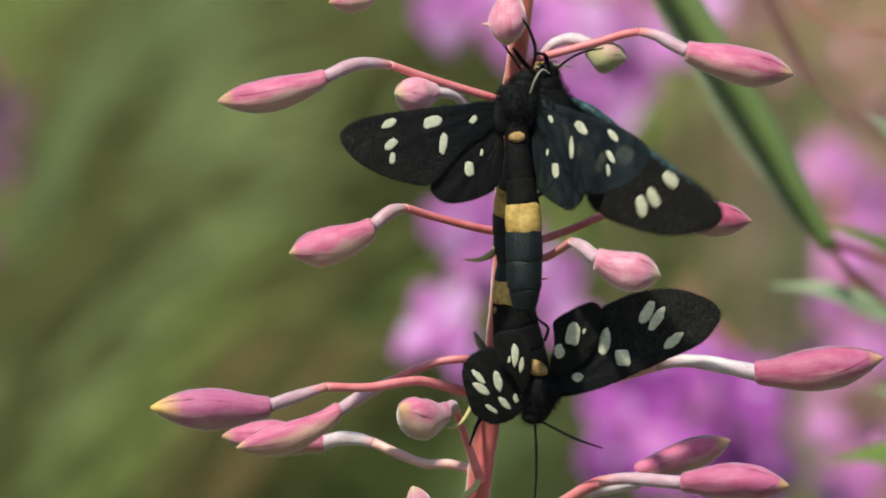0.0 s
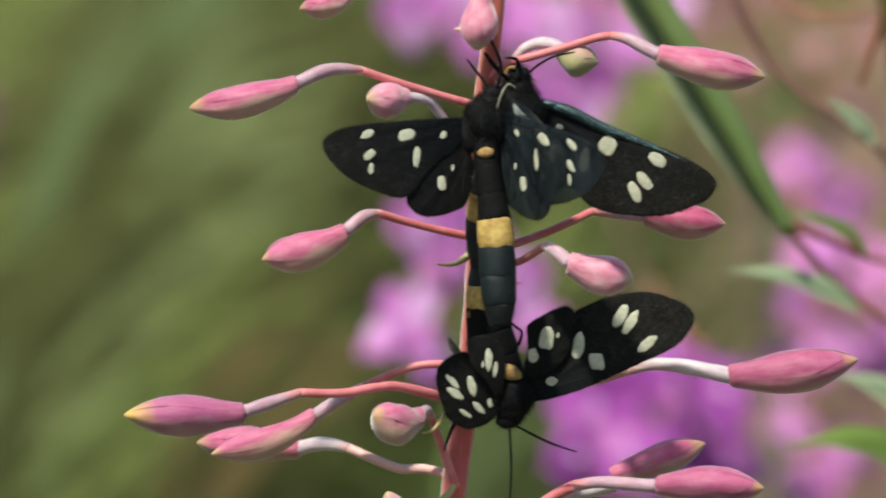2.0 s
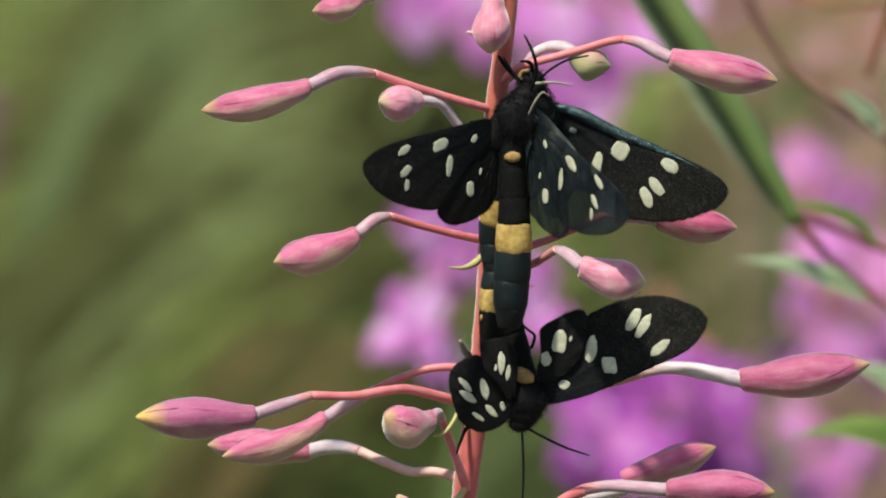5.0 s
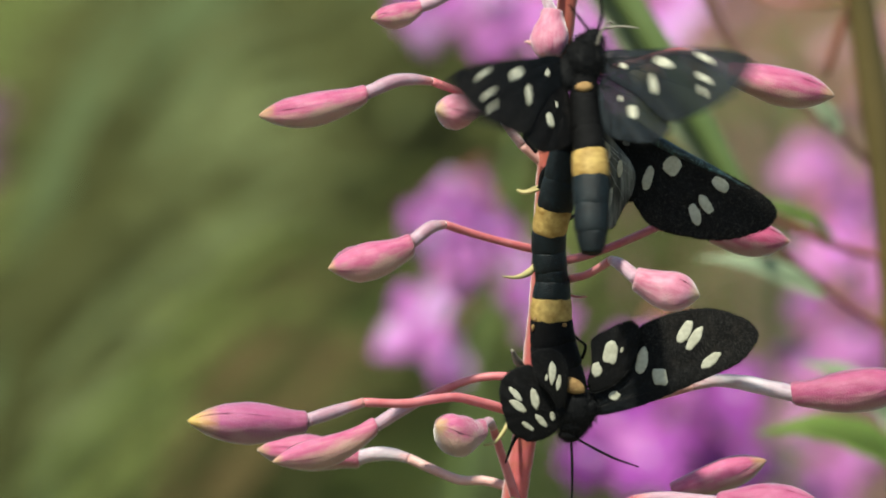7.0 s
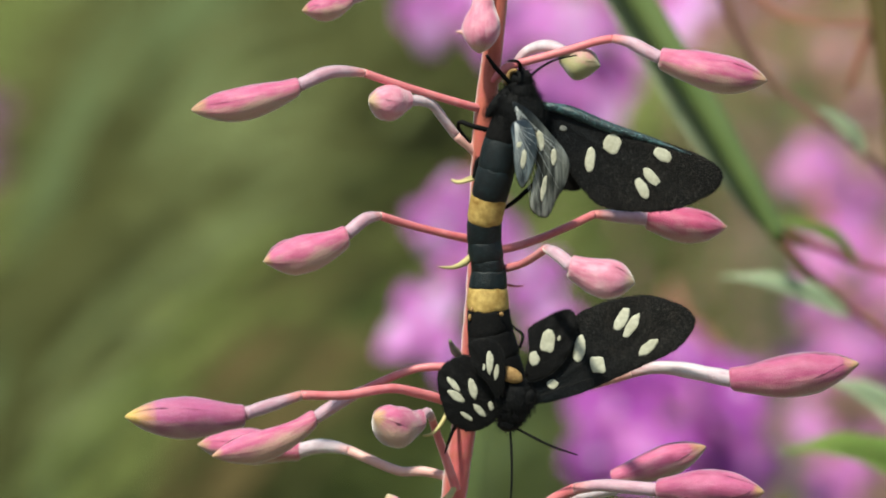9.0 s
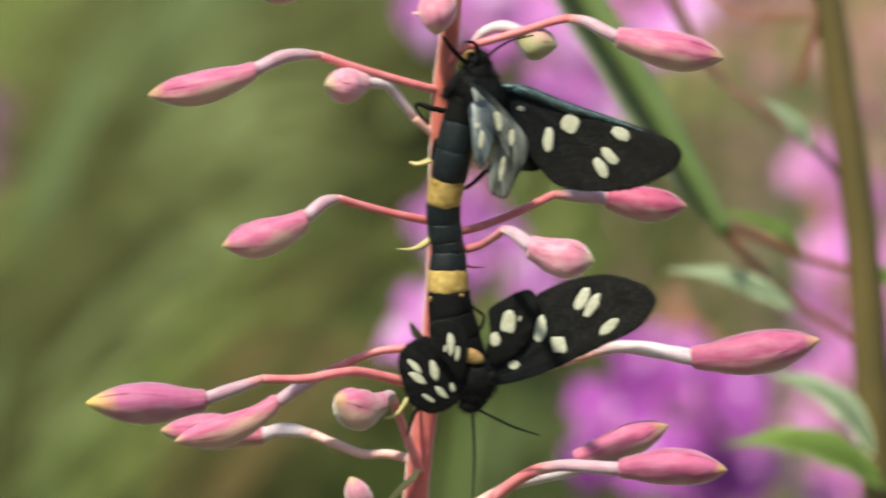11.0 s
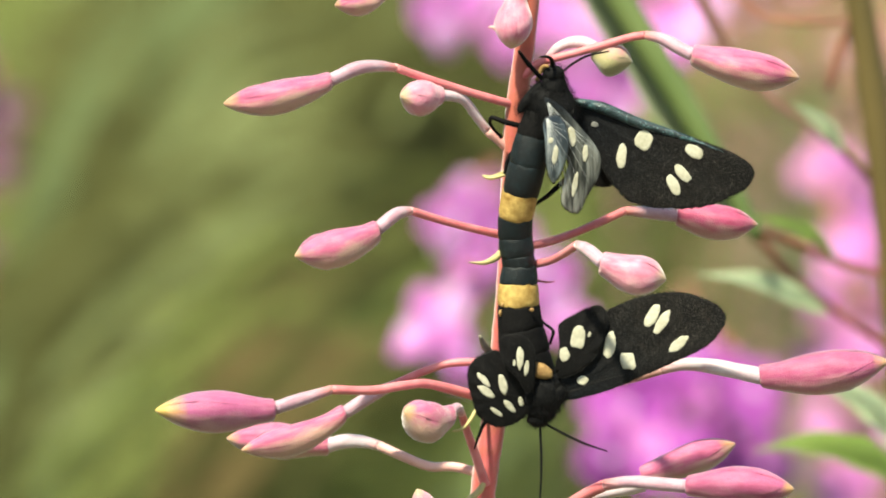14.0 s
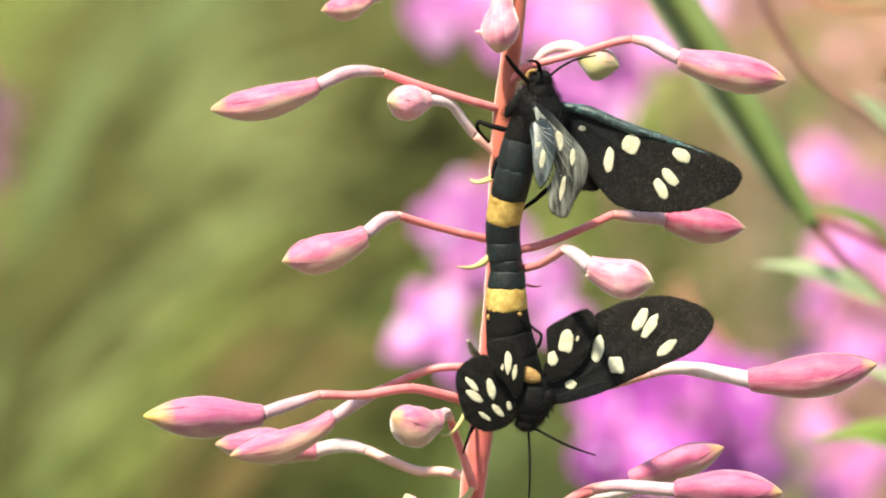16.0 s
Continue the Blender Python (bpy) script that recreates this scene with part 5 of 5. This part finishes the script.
build_ground()
build_grass()
build_arching_grass()
build_leaning_grass()
STALK_PLANT = flower_stalk()
FEMALE = mated_female()
MALE, MALE_WING = mated_male()
VISITOR, FORE_L, HIND_L, FORE_R, HIND_R = visiting_moth()
LEAFY = leafy_plant()
BLOOM = [
    blooming_plant([(10.12, 500.0, -56.23), (9.68, 500.0, -73.88), (7.85, 500.0, -94.41), (5.47, 500.0, -118.8)],
                   [((2.49, 460.0, -60.23), 6.4), ((-0.53, 445.0, -73.81), 7.4), ((5.48, 470.0, -69.58), 5.4), ((-4.31, 445.0, -76.66), 4.4), ((17.38, 485.0, -73.57), 6.5), ((19.67, 485.0, -80.01), 5.4), ((6.0, 485.0, -59.34), 4.5), ((11.0, 485.0, -65.3), 5.4), ((3.66, 460.0, -82.11), 4.9)], 1,
                   "blooming willowherb with open pale magenta flowers, out of focus", (PETAL, PETAL_PALE)),
    blooming_plant([(22.24, 590.0, -23.16), (20.82, 590.0, -44.94), (15.43, 590.0, -68.82), (6.18, 590.0, -135.11)],
                   [((0.57, 535.0, -35.04), 7.6), ((7.17, 535.0, -30.3), 7.6), ((16.61, 535.0, -35.99), 6.6), ((24.67, 560.0, -41.61), 7.2), ((21.63, 550.0, -50.13), 6.9), ((29.51, 560.0, -50.34), 7.2), ((33.33, 560.0, -38.71), 6.7), ((11.09, 550.0, -41.47), 5.3), ((38.34, 535.0, -39.79), 6.6), ((26.43, 550.0, -56.88), 5.3), ((43.46, 575.0, -38.38), 6.8)], 2,
                   "blooming willowherb with open magenta-pink flowers, out of focus", (PETAL, PETAL_PALE)),
    blooming_plant([(39.27, 500.0, -75.75), (38.4, 500.0, -88.8), (37.54, 500.0, -103.78), (37.15, 500.0, -118.8)],
                   [((29.56, 460.0, -90.24), 8.2), ((33.99, 460.0, -82.56), 6.6), ((42.4, 470.0, -86.86), 7.2), ((47.1, 485.0, -97.55), 8.0), ((34.93, 445.0, -95.4), 7.0), ((26.11, 445.0, -95.4), 6.1), ((43.49, 485.0, -106.81), 7.2), ((51.04, 470.0, -101.46), 6.3), ((41.12, 460.0, -81.21), 4.3), ((49.63, 460.0, -87.08), 5.3)], 3,
                   "blooming willowherb with open deep purple-pink flowers, out of focus", (PETAL_DEEP, PETAL)),
    blooming_plant([(66.82, 630.0, -61.67), (67.49, 630.0, -84.29), (68.22, 630.0, -115.31), (68.41, 630.0, -142.36)],
                   [((68.6, 600.0, -104.36), 7.1), ((70.1, 575.0, -80.69), 7.2), ((76.8, 615.0, -79.18), 7.4), ((68.17, 615.0, -72.05), 6.4), ((67.2, 590.0, -113.9), 5.1), ((69.44, 575.0, -122.6), 6.8), ((74.63, 575.0, -96.54), 6.2), ((70.37, 615.0, -96.52), 6.0), ((77.77, 600.0, -120.64), 6.0), ((79.92, 575.0, -84.65), 7.8), ((82.98, 590.0, -100.84), 7.9)], 4,
                   "blooming willowherb with open magenta-pink flowers, out of focus", (PETAL_PINK, PETAL)),
    blooming_plant([(81.71, 930.0, -60.11), (80.62, 930.0, -82.66), (80.2, 930.0, -112.86), (80.15, 930.0, -196.72)],
                   [((66.85, 900.0, -74.4), 8.6), ((59.54, 900.0, -80.56), 7.3), ((86.36, 875.0, -80.19), 8.4), ((78.57, 915.0, -71.05), 8.6), ((94.59, 890.0, -94.16), 8.0), ((71.91, 875.0, -85.05), 6.0), ((100.55, 890.0, -78.22), 9.7)], 5,
                   "blooming willowherb with faded pale pink flowers, out of focus", (PETAL_FADED, PETAL_FADED)),
    blooming_plant([(-101.57, 930.0, -80.15), (-102.48, 930.0, -112.86), (-103.43, 930.0, -150.83), (-104.47, 930.0, -196.72)],
                   [((-94.43, 875.0, -93.56), 7.0), ((-97.92, 915.0, -109.66), 7.2), ((-97.04, 900.0, -141.26), 6.1), ((-101.83, 875.0, -83.84), 7.2), ((-102.18, 875.0, -122.82), 7.2)], 6,
                   "blooming willowherb with muted mauve flowers, out of focus", (PETAL_DULL, PETAL_DULL)),
]

# ---- movement: wind in the stalks, the pair carried along, the visitor leaving ----
# seconds, millimetres to the side, millimetres up, degrees of lean
SWAY_A = [(0, 0.11, -0.17, 0.01), (0.1, -0.22, -0.07, -0.04), (0.3, -1.20, 0.08, -0.20), (0.4, -1.38, -0.05, -0.23), (0.5, -1.51, -0.25, -0.26), (0.6, -2.30, -0.22, -0.38), (0.7, -2.90, -0.50, -0.48), (0.9, -4.00, -0.47, -0.66), (1, -4.30, -0.46, -0.75), (1.1, -3.97, -0.47, -0.66), (1.3, -2.50, -0.08, -0.41), (1.4, -1.30, -0.05, -0.21), (1.5, -0.41, 0.06, -0.07), (1.6, 0.20, -0.09, 0.03), (1.8, -0.40, -0.47, -0.07), (1.9, -1.05, -0.58, -0.17), (2, -2.42, -0.65, -0.40), (2.1, -3.25, -0.74, -0.54), (2.3, -3.75, -0.61, -0.62), (2.4, -2.65, -0.42, -0.44), (2.5, -1.16, -0.65, -0.15), (2.6, 1.76, -0.87, 0.29), (2.7, 3.53, -1.31, 0.63), (2.9, 6.53, -1.97, 1.16), (3, 6.02, -2.31, 0.98), (3.2, 2.94, -1.89, 0.52), (3.5, -1.81, -1.27, -0.23), (3.7, -1.43, -1.25, -0.24)]
SWAY_B = [(5.8, -0.95, -0.79, -0.18), (5.9, -0.50, -1.06, -0.04), (6, 0.65, -1.32, 0.24), (6.1, 1.10, -1.27, 0.24), (6.2, 1.60, -1.21, 0.32), (6.3, 1.60, -1.16, 0.32), (6.4, 1.00, -1.10, 0.22), (6.5, 0.57, -1.05, 0.18), (6.6, 0.30, -1.20, 0.10), (6.7, 0.50, -1.34, 0.14), (6.8, 1.40, -1.49, 0.29), (6.9, 2.50, -1.63, 0.48), (7, 3.75, -1.78, 0.74), (7.1, 3.75, -1.60, 0.69), (7.2, 3.20, -1.42, 0.59), (7.3, 2.40, -1.24, 0.46), (7.4, 1.10, -1.06, 0.24), (7.5, -0.13, -0.88, -0.05), (7.6, -1.30, -0.85, -0.17), (7.7, -1.90, -0.81, -0.27), (8, -3.08, -0.71, -0.36), (8.5, -1.94, -1.04, -0.16), (8.7, -2.44, -0.99, -0.23)]
SWAY_C = [(10.8, 0.27, -0.64, 0.04), (10.9, -2.50, -0.14, -0.41), (11, -6.10, 0.78, -1.00), (11.1, -6.85, 0.54, -1.13), (11.2, -6.85, 0.87, -1.13), (11.3, -5.90, 0.99, -0.97), (11.4, -3.30, 0.95, -0.54), (11.5, -1.32, 0.91, -0.12), (11.6, 1.20, 0.48, 0.20), (11.7, 1.80, 0.24, 0.30), (11.8, 1.70, -0.26, 0.28), (11.9, 0.90, -0.32, 0.15), (12, -1.44, -0.06, -0.15), (12.1, -2.90, -0.22, -0.48), (12.2, -4.90, -0.27, -0.81), (12.3, -5.50, 0.03, -0.91), (12.4, -5.35, -0.01, -0.88), (12.5, -4.54, 0.36, -0.59), (12.6, -2.00, -0.25, -0.33), (12.7, -0.40, -0.47, -0.07), (12.8, 1.16, -0.24, 0.19), (12.9, 1.49, -0.39, 0.25), (13, 0.95, -0.38, 0.17), (13.1, -0.17, -0.23, -0.03), (13.2, -1.93, -0.09, -0.32), (13.4, -3.14, 0.04, -0.52), (13.5, -2.95, 0.01, -0.52), (13.6, -1.54, -0.34, -0.25), (13.8, 0.50, -0.51, 0.08), (13.9, 0.72, -0.39, 0.12), (14, 0.61, -0.45, 0.12), (14.1, 0.44, -0.19, 0.07), (14.3, -0.22, 0.26, -0.04), (14.5, -0.01, -0.01, -0.00), (14.7, 0.39, -0.47, 0.06), (14.8, 0.06, -0.55, 0.01), (15, -0.81, -0.53, -0.17), (15.2, 0.39, -0.41, 0.06), (15.3, 1.05, -0.47, 0.17), (15.5, 2.61, -0.83, 0.39), (15.7, 1.65, -0.65, 0.27), (15.8, 0.66, -0.67, 0.11), (16, -0.54, -0.89, -0.09)]
BACK_A = [(0, 10.94, -1.77), (0.5, 4.47, 0.72), (1, 0.32, 1.57), (1.5, 8.35, 1.05), (2, 6.34, 0.00), (2.5, 4.60, 1.37), (3, 4.40, 0.00), (3.5, 4.60, -0.65), (3.7, 4.79, -0.26)]
BACK_B = [(5.8, 8.03, 1.57), (6, 8.03, 1.70), (6.5, 8.16, 1.70), (7, 2.46, 1.37), (7.5, 7.83, 1.18), (8, 8.80, 0.39), (8.5, 6.21, -1.24), (8.7, 5.89, -0.92)]
BACK_C = [(10.8, -2.85, -0.26), (11, -0.91, 0.00), (11.3, 7.83, -0.65), (11.5, 8.48, -2.35), (11.7, 4.92, -4.18), (12, -4.14, -4.51), (12.2, -0.58, -2.88), (12.5, 10.36, 0.00), (12.7, 13.01, 1.18), (13, 9.97, -1.57), (13.3, 3.63, -3.20), (13.5, -0.26, -3.20), (13.7, -0.58, -1.90), (14, 2.65, -0.52), (14.5, 9.45, -0.78), (15, 5.70, -2.22), (15.5, 0.71, -1.44), (16, 9.13, 0.72)]
NOD = [(0, 0.3), (0.5, -1.1), (1, -1.5), (1.5, -4.9), (2, -6.1), (2.5, -4.8), (3.5, -4.1), (6, -5.1), (6.5, -3.9), (7, -3.5), (7.5, -4.1), (8, -3.6), (8.5, -3.0), (11, -2.6), (11.5, -3.0), (12, -2.2), (12.5, -3.0), (13, -4.1), (13.3, -0.5), (14, -0.3), (14.5, 0.0), (15, -0.2), (15.5, -0.7), (16, -1.3)]
# the visitor's own steps on the pair: seconds, millimetres aside, up, forward, degrees of lean and of pitch
STEPS = [(0, -0.96, 0.91, 0, -5, -14), (0.5, -1.34, 0.43, 0, -6, -16), (1, -1.93, 0.5, 0, -8, -18), (1.5, -2.5, 0.05, 0, -9, -22), (1.7, -1.02, 0.05, 0, -8, -18), (2, -1.25, -0.16, 0, -7, -16), (2.5, -0.64, 0.32, 0, -2.5, -8), (2.9, 0.37, 1.12, 0, 0, -4), (3.5, 0, 0, 0, 0, -4), (5.8, -0.3, 0, 0, -3, -4)]
FLIGHT = [(6.0, -0.8, 0.2, 0, -5, 0), (6.4, -0.1, 3.16, 0, 0, -8), (6.5, 0.7, 1.3, 0, 4, -8), (6.7, 1.34, 2.1, 0, 2, -10), (6.8, -0.59, 4.0, 0, -1, -15), (7.0, 1.44, 7.06, 0, -6, -30), (7.1, 2.9, 6.15, 0, -5, -28), (7.3, 3.48, 6.47, 0, -3, -28), (7.5, 2.62, 4.75, 0, 8, -20), (7.6, 2.3, 4.92, 1, 2, -20), (7.7, 14.0, 5.0, 4, 20, -20), (7.8, 36, 14, 9, 45, -20)]
# the clinging moth's open wing: seconds, degrees swung down
DROOP = [(0, 16), (0.1, 8), (0.5, 6.5), (1, 4.5), (1.5, 3.6), (2, 4), (3.5, 5.4), (5.8, 4), (6, 3.5), (6.5, 4), (7, 8), (7.5, 5), (7.8, 0), (16, 0)]
# wing beats: seconds, how far the wings on either side are raised, and swung down, in degrees
WINGS_A = [(0, 24, 46, -5, 13), (0.5, 28, 50, -5, 13), (1, 20, 57, -7, 13), (1.5, 16, 65, -6, 6), (2, 36, 52, -7, 13), (2.5, 38, 51, -1, 20), (3, 40, 50, 0, 17), (3.5, 42, 50, 0, 18), (5.8, 35, 58, -6, 16), (6, 32, 61, -9, 16), (6.3, 25, 45, -2, 8)]
WINGS_B = [(6.367, 34, 42, 0, 5), (6.4, 32, 38, 0, 6), (6.433, 24, 34, 0, 6), (6.467, 30, 32, 0, 8), (6.5, 54, 28, 0, 8), (6.533, 78, 24, 0, 8), (6.567, 84, 38, 0, 8), (6.6, 70, 30, 0, 8), (6.633, 56, 22, 0, 8), (6.667, 26, 34, 0, 14), (6.7, 50, 26, 0, 14), (6.733, 74, 18, 0, 14), (6.767, 21, 40, 0, 6), (6.8, 15, 30, 0, 6), (6.833, 9, 20, 0, 6), (6.867, 86, 86, -4, 0), (6.9, 70, 68, -4, 0), (6.933, 54, 50, -4, 0), (6.967, 61, 41, 8, 5), (7, 44, 26, 8, 5), (7.033, 27, 11, 8, 5)]
WINGS_C = [(7.067, 61, 42, 2, 4), (7.1, 45, 28, 2, 4), (7.133, 29, 14, 2, 4), (7.167, 62, 58, -4, 6), (7.2, 42, 40, -4, 6), (7.233, 22, 22, -4, 6), (7.267, 68, 52, -2, 6), (7.3, 50, 36, -2, 6), (7.333, 32, 20, -2, 6), (7.367, 63, 38, 0, 10), (7.4, 45, 24, 0, 10), (7.433, 27, 10, 0, 10), (7.467, 16, 2, 6, 6), (7.5, 47, 27, 6, 6), (7.533, 78, 52, 6, 6), (7.567, 40, 64, -12, 10), (7.6, 24, 44, -12, 10), (7.633, 8, 24, -12, 10), (7.667, 65, 65, 0, 0), (7.7, 40, 40, 0, 0), (7.733, 15, 15, 0, 0), (7.767, 62, 62, 0, 0), (7.833, 20, 20, 0, 0), (7.9, 60, 60, 0, 0), (8.2, 50, 50, 0, 0), (9.5, 20, 20, 0, 0), (10.5, 10, 10, 10, 10), (16, 10, 10, 10, 10)]


def lean(rows, t):
    """The sway at a time, between rows."""
    if t <= rows[0][0]:
        return rows[0][1:]
    for a, b in zip(rows, rows[1:]):
        if t <= b[0]:
            k = (t - a[0]) / (b[0] - a[0])
            return tuple(u * (1 - k) + v * k for u, v in zip(a[1:], b[1:]))
    return rows[-1][1:]


def motions():
    sway = SWAY_A + SWAY_B + SWAY_C

    def carry(t):
        dx, dz, turn = lean(sway, t)
        return Matrix.Translation(CENTRE + Vector((dx, 0, dz)) * 0.001) @ pose(0, 0, 0, 0, turn, 0) @ Matrix.Translation(-CENTRE)

    for ob in (STALK_PLANT, FEMALE, MALE):
        rest = Matrix.Translation(ORIGIN[ob.name])
        walk(ob, [(r[0], carry(r[0]) @ rest) for r in sway])
    rest = Matrix.Translation(ORIGIN[LEAFY.name])
    walk(LEAFY, [(t, Matrix.Translation((dx * 0.001, 0, dz * 0.001)) @ rest) for t, dx, dz in BACK_A + BACK_B + BACK_C])
    for ob in BLOOM:
        rest = Matrix.Translation(ORIGIN[ob.name])
        near = (0.7 + ob.location.y) / 1.4
        walk(ob, [(t, Matrix.Translation((dx * near * 0.001, 0, 0)) @ rest) for t, dx in NOD])
    rest = Matrix.Translation(ORIGIN[VISITOR.name])
    rows = []
    own = STEPS + FLIGHT
    for t in sorted({r[0] for r in own} | {r[0] for r in sway if r[0] < 7.7}):
        dx, dz, near, turn, pitch = lean(own, t)
        rows.append((t, carry(t) @ Matrix.Translation(Vector((dx, -near, dz)) * 0.001) @ rest @ pose(0, 0, 0, pitch, turn, 0)))
    rows += [(8.2, pose(0.5, 0.2, 1.3, 0, 70, 0)), (9.5, pose(1.6, 0.6, 0.4, 0, 60, 0)), (10.5, pose(1.9, 0.8, 0.02, -80, 0, 0)), (16, pose(1.9, 0.8, 0.02, -80, 0, 0))]
    walk(VISITOR, rows)
    hinge = Matrix.Translation(ORIGIN[MALE_WING.name] - ORIGIN[MALE.name])
    walk(MALE_WING, [(t, hinge @ pose(0, 0, 0, 0, turn, 0)) for t, turn in DROOP])
    beats = WINGS_A + WINGS_B + WINGS_C
    for ob, side in ((FORE_L, -1), (HIND_L, -1), (FORE_R, 1), (HIND_R, 1)):
        hinge = Matrix.Translation(ORIGIN[ob.name] - ORIGIN[VISITOR.name])
        walk(ob, [(t, hinge @ pose(0, 0, 0, 0, 0, -side * (r if side > 0 else l)) @ pose(0, 0, 0, 0, side * (dr if side > 0 else dl), 0)) for t, l, r, dl, dr in beats])


motions()
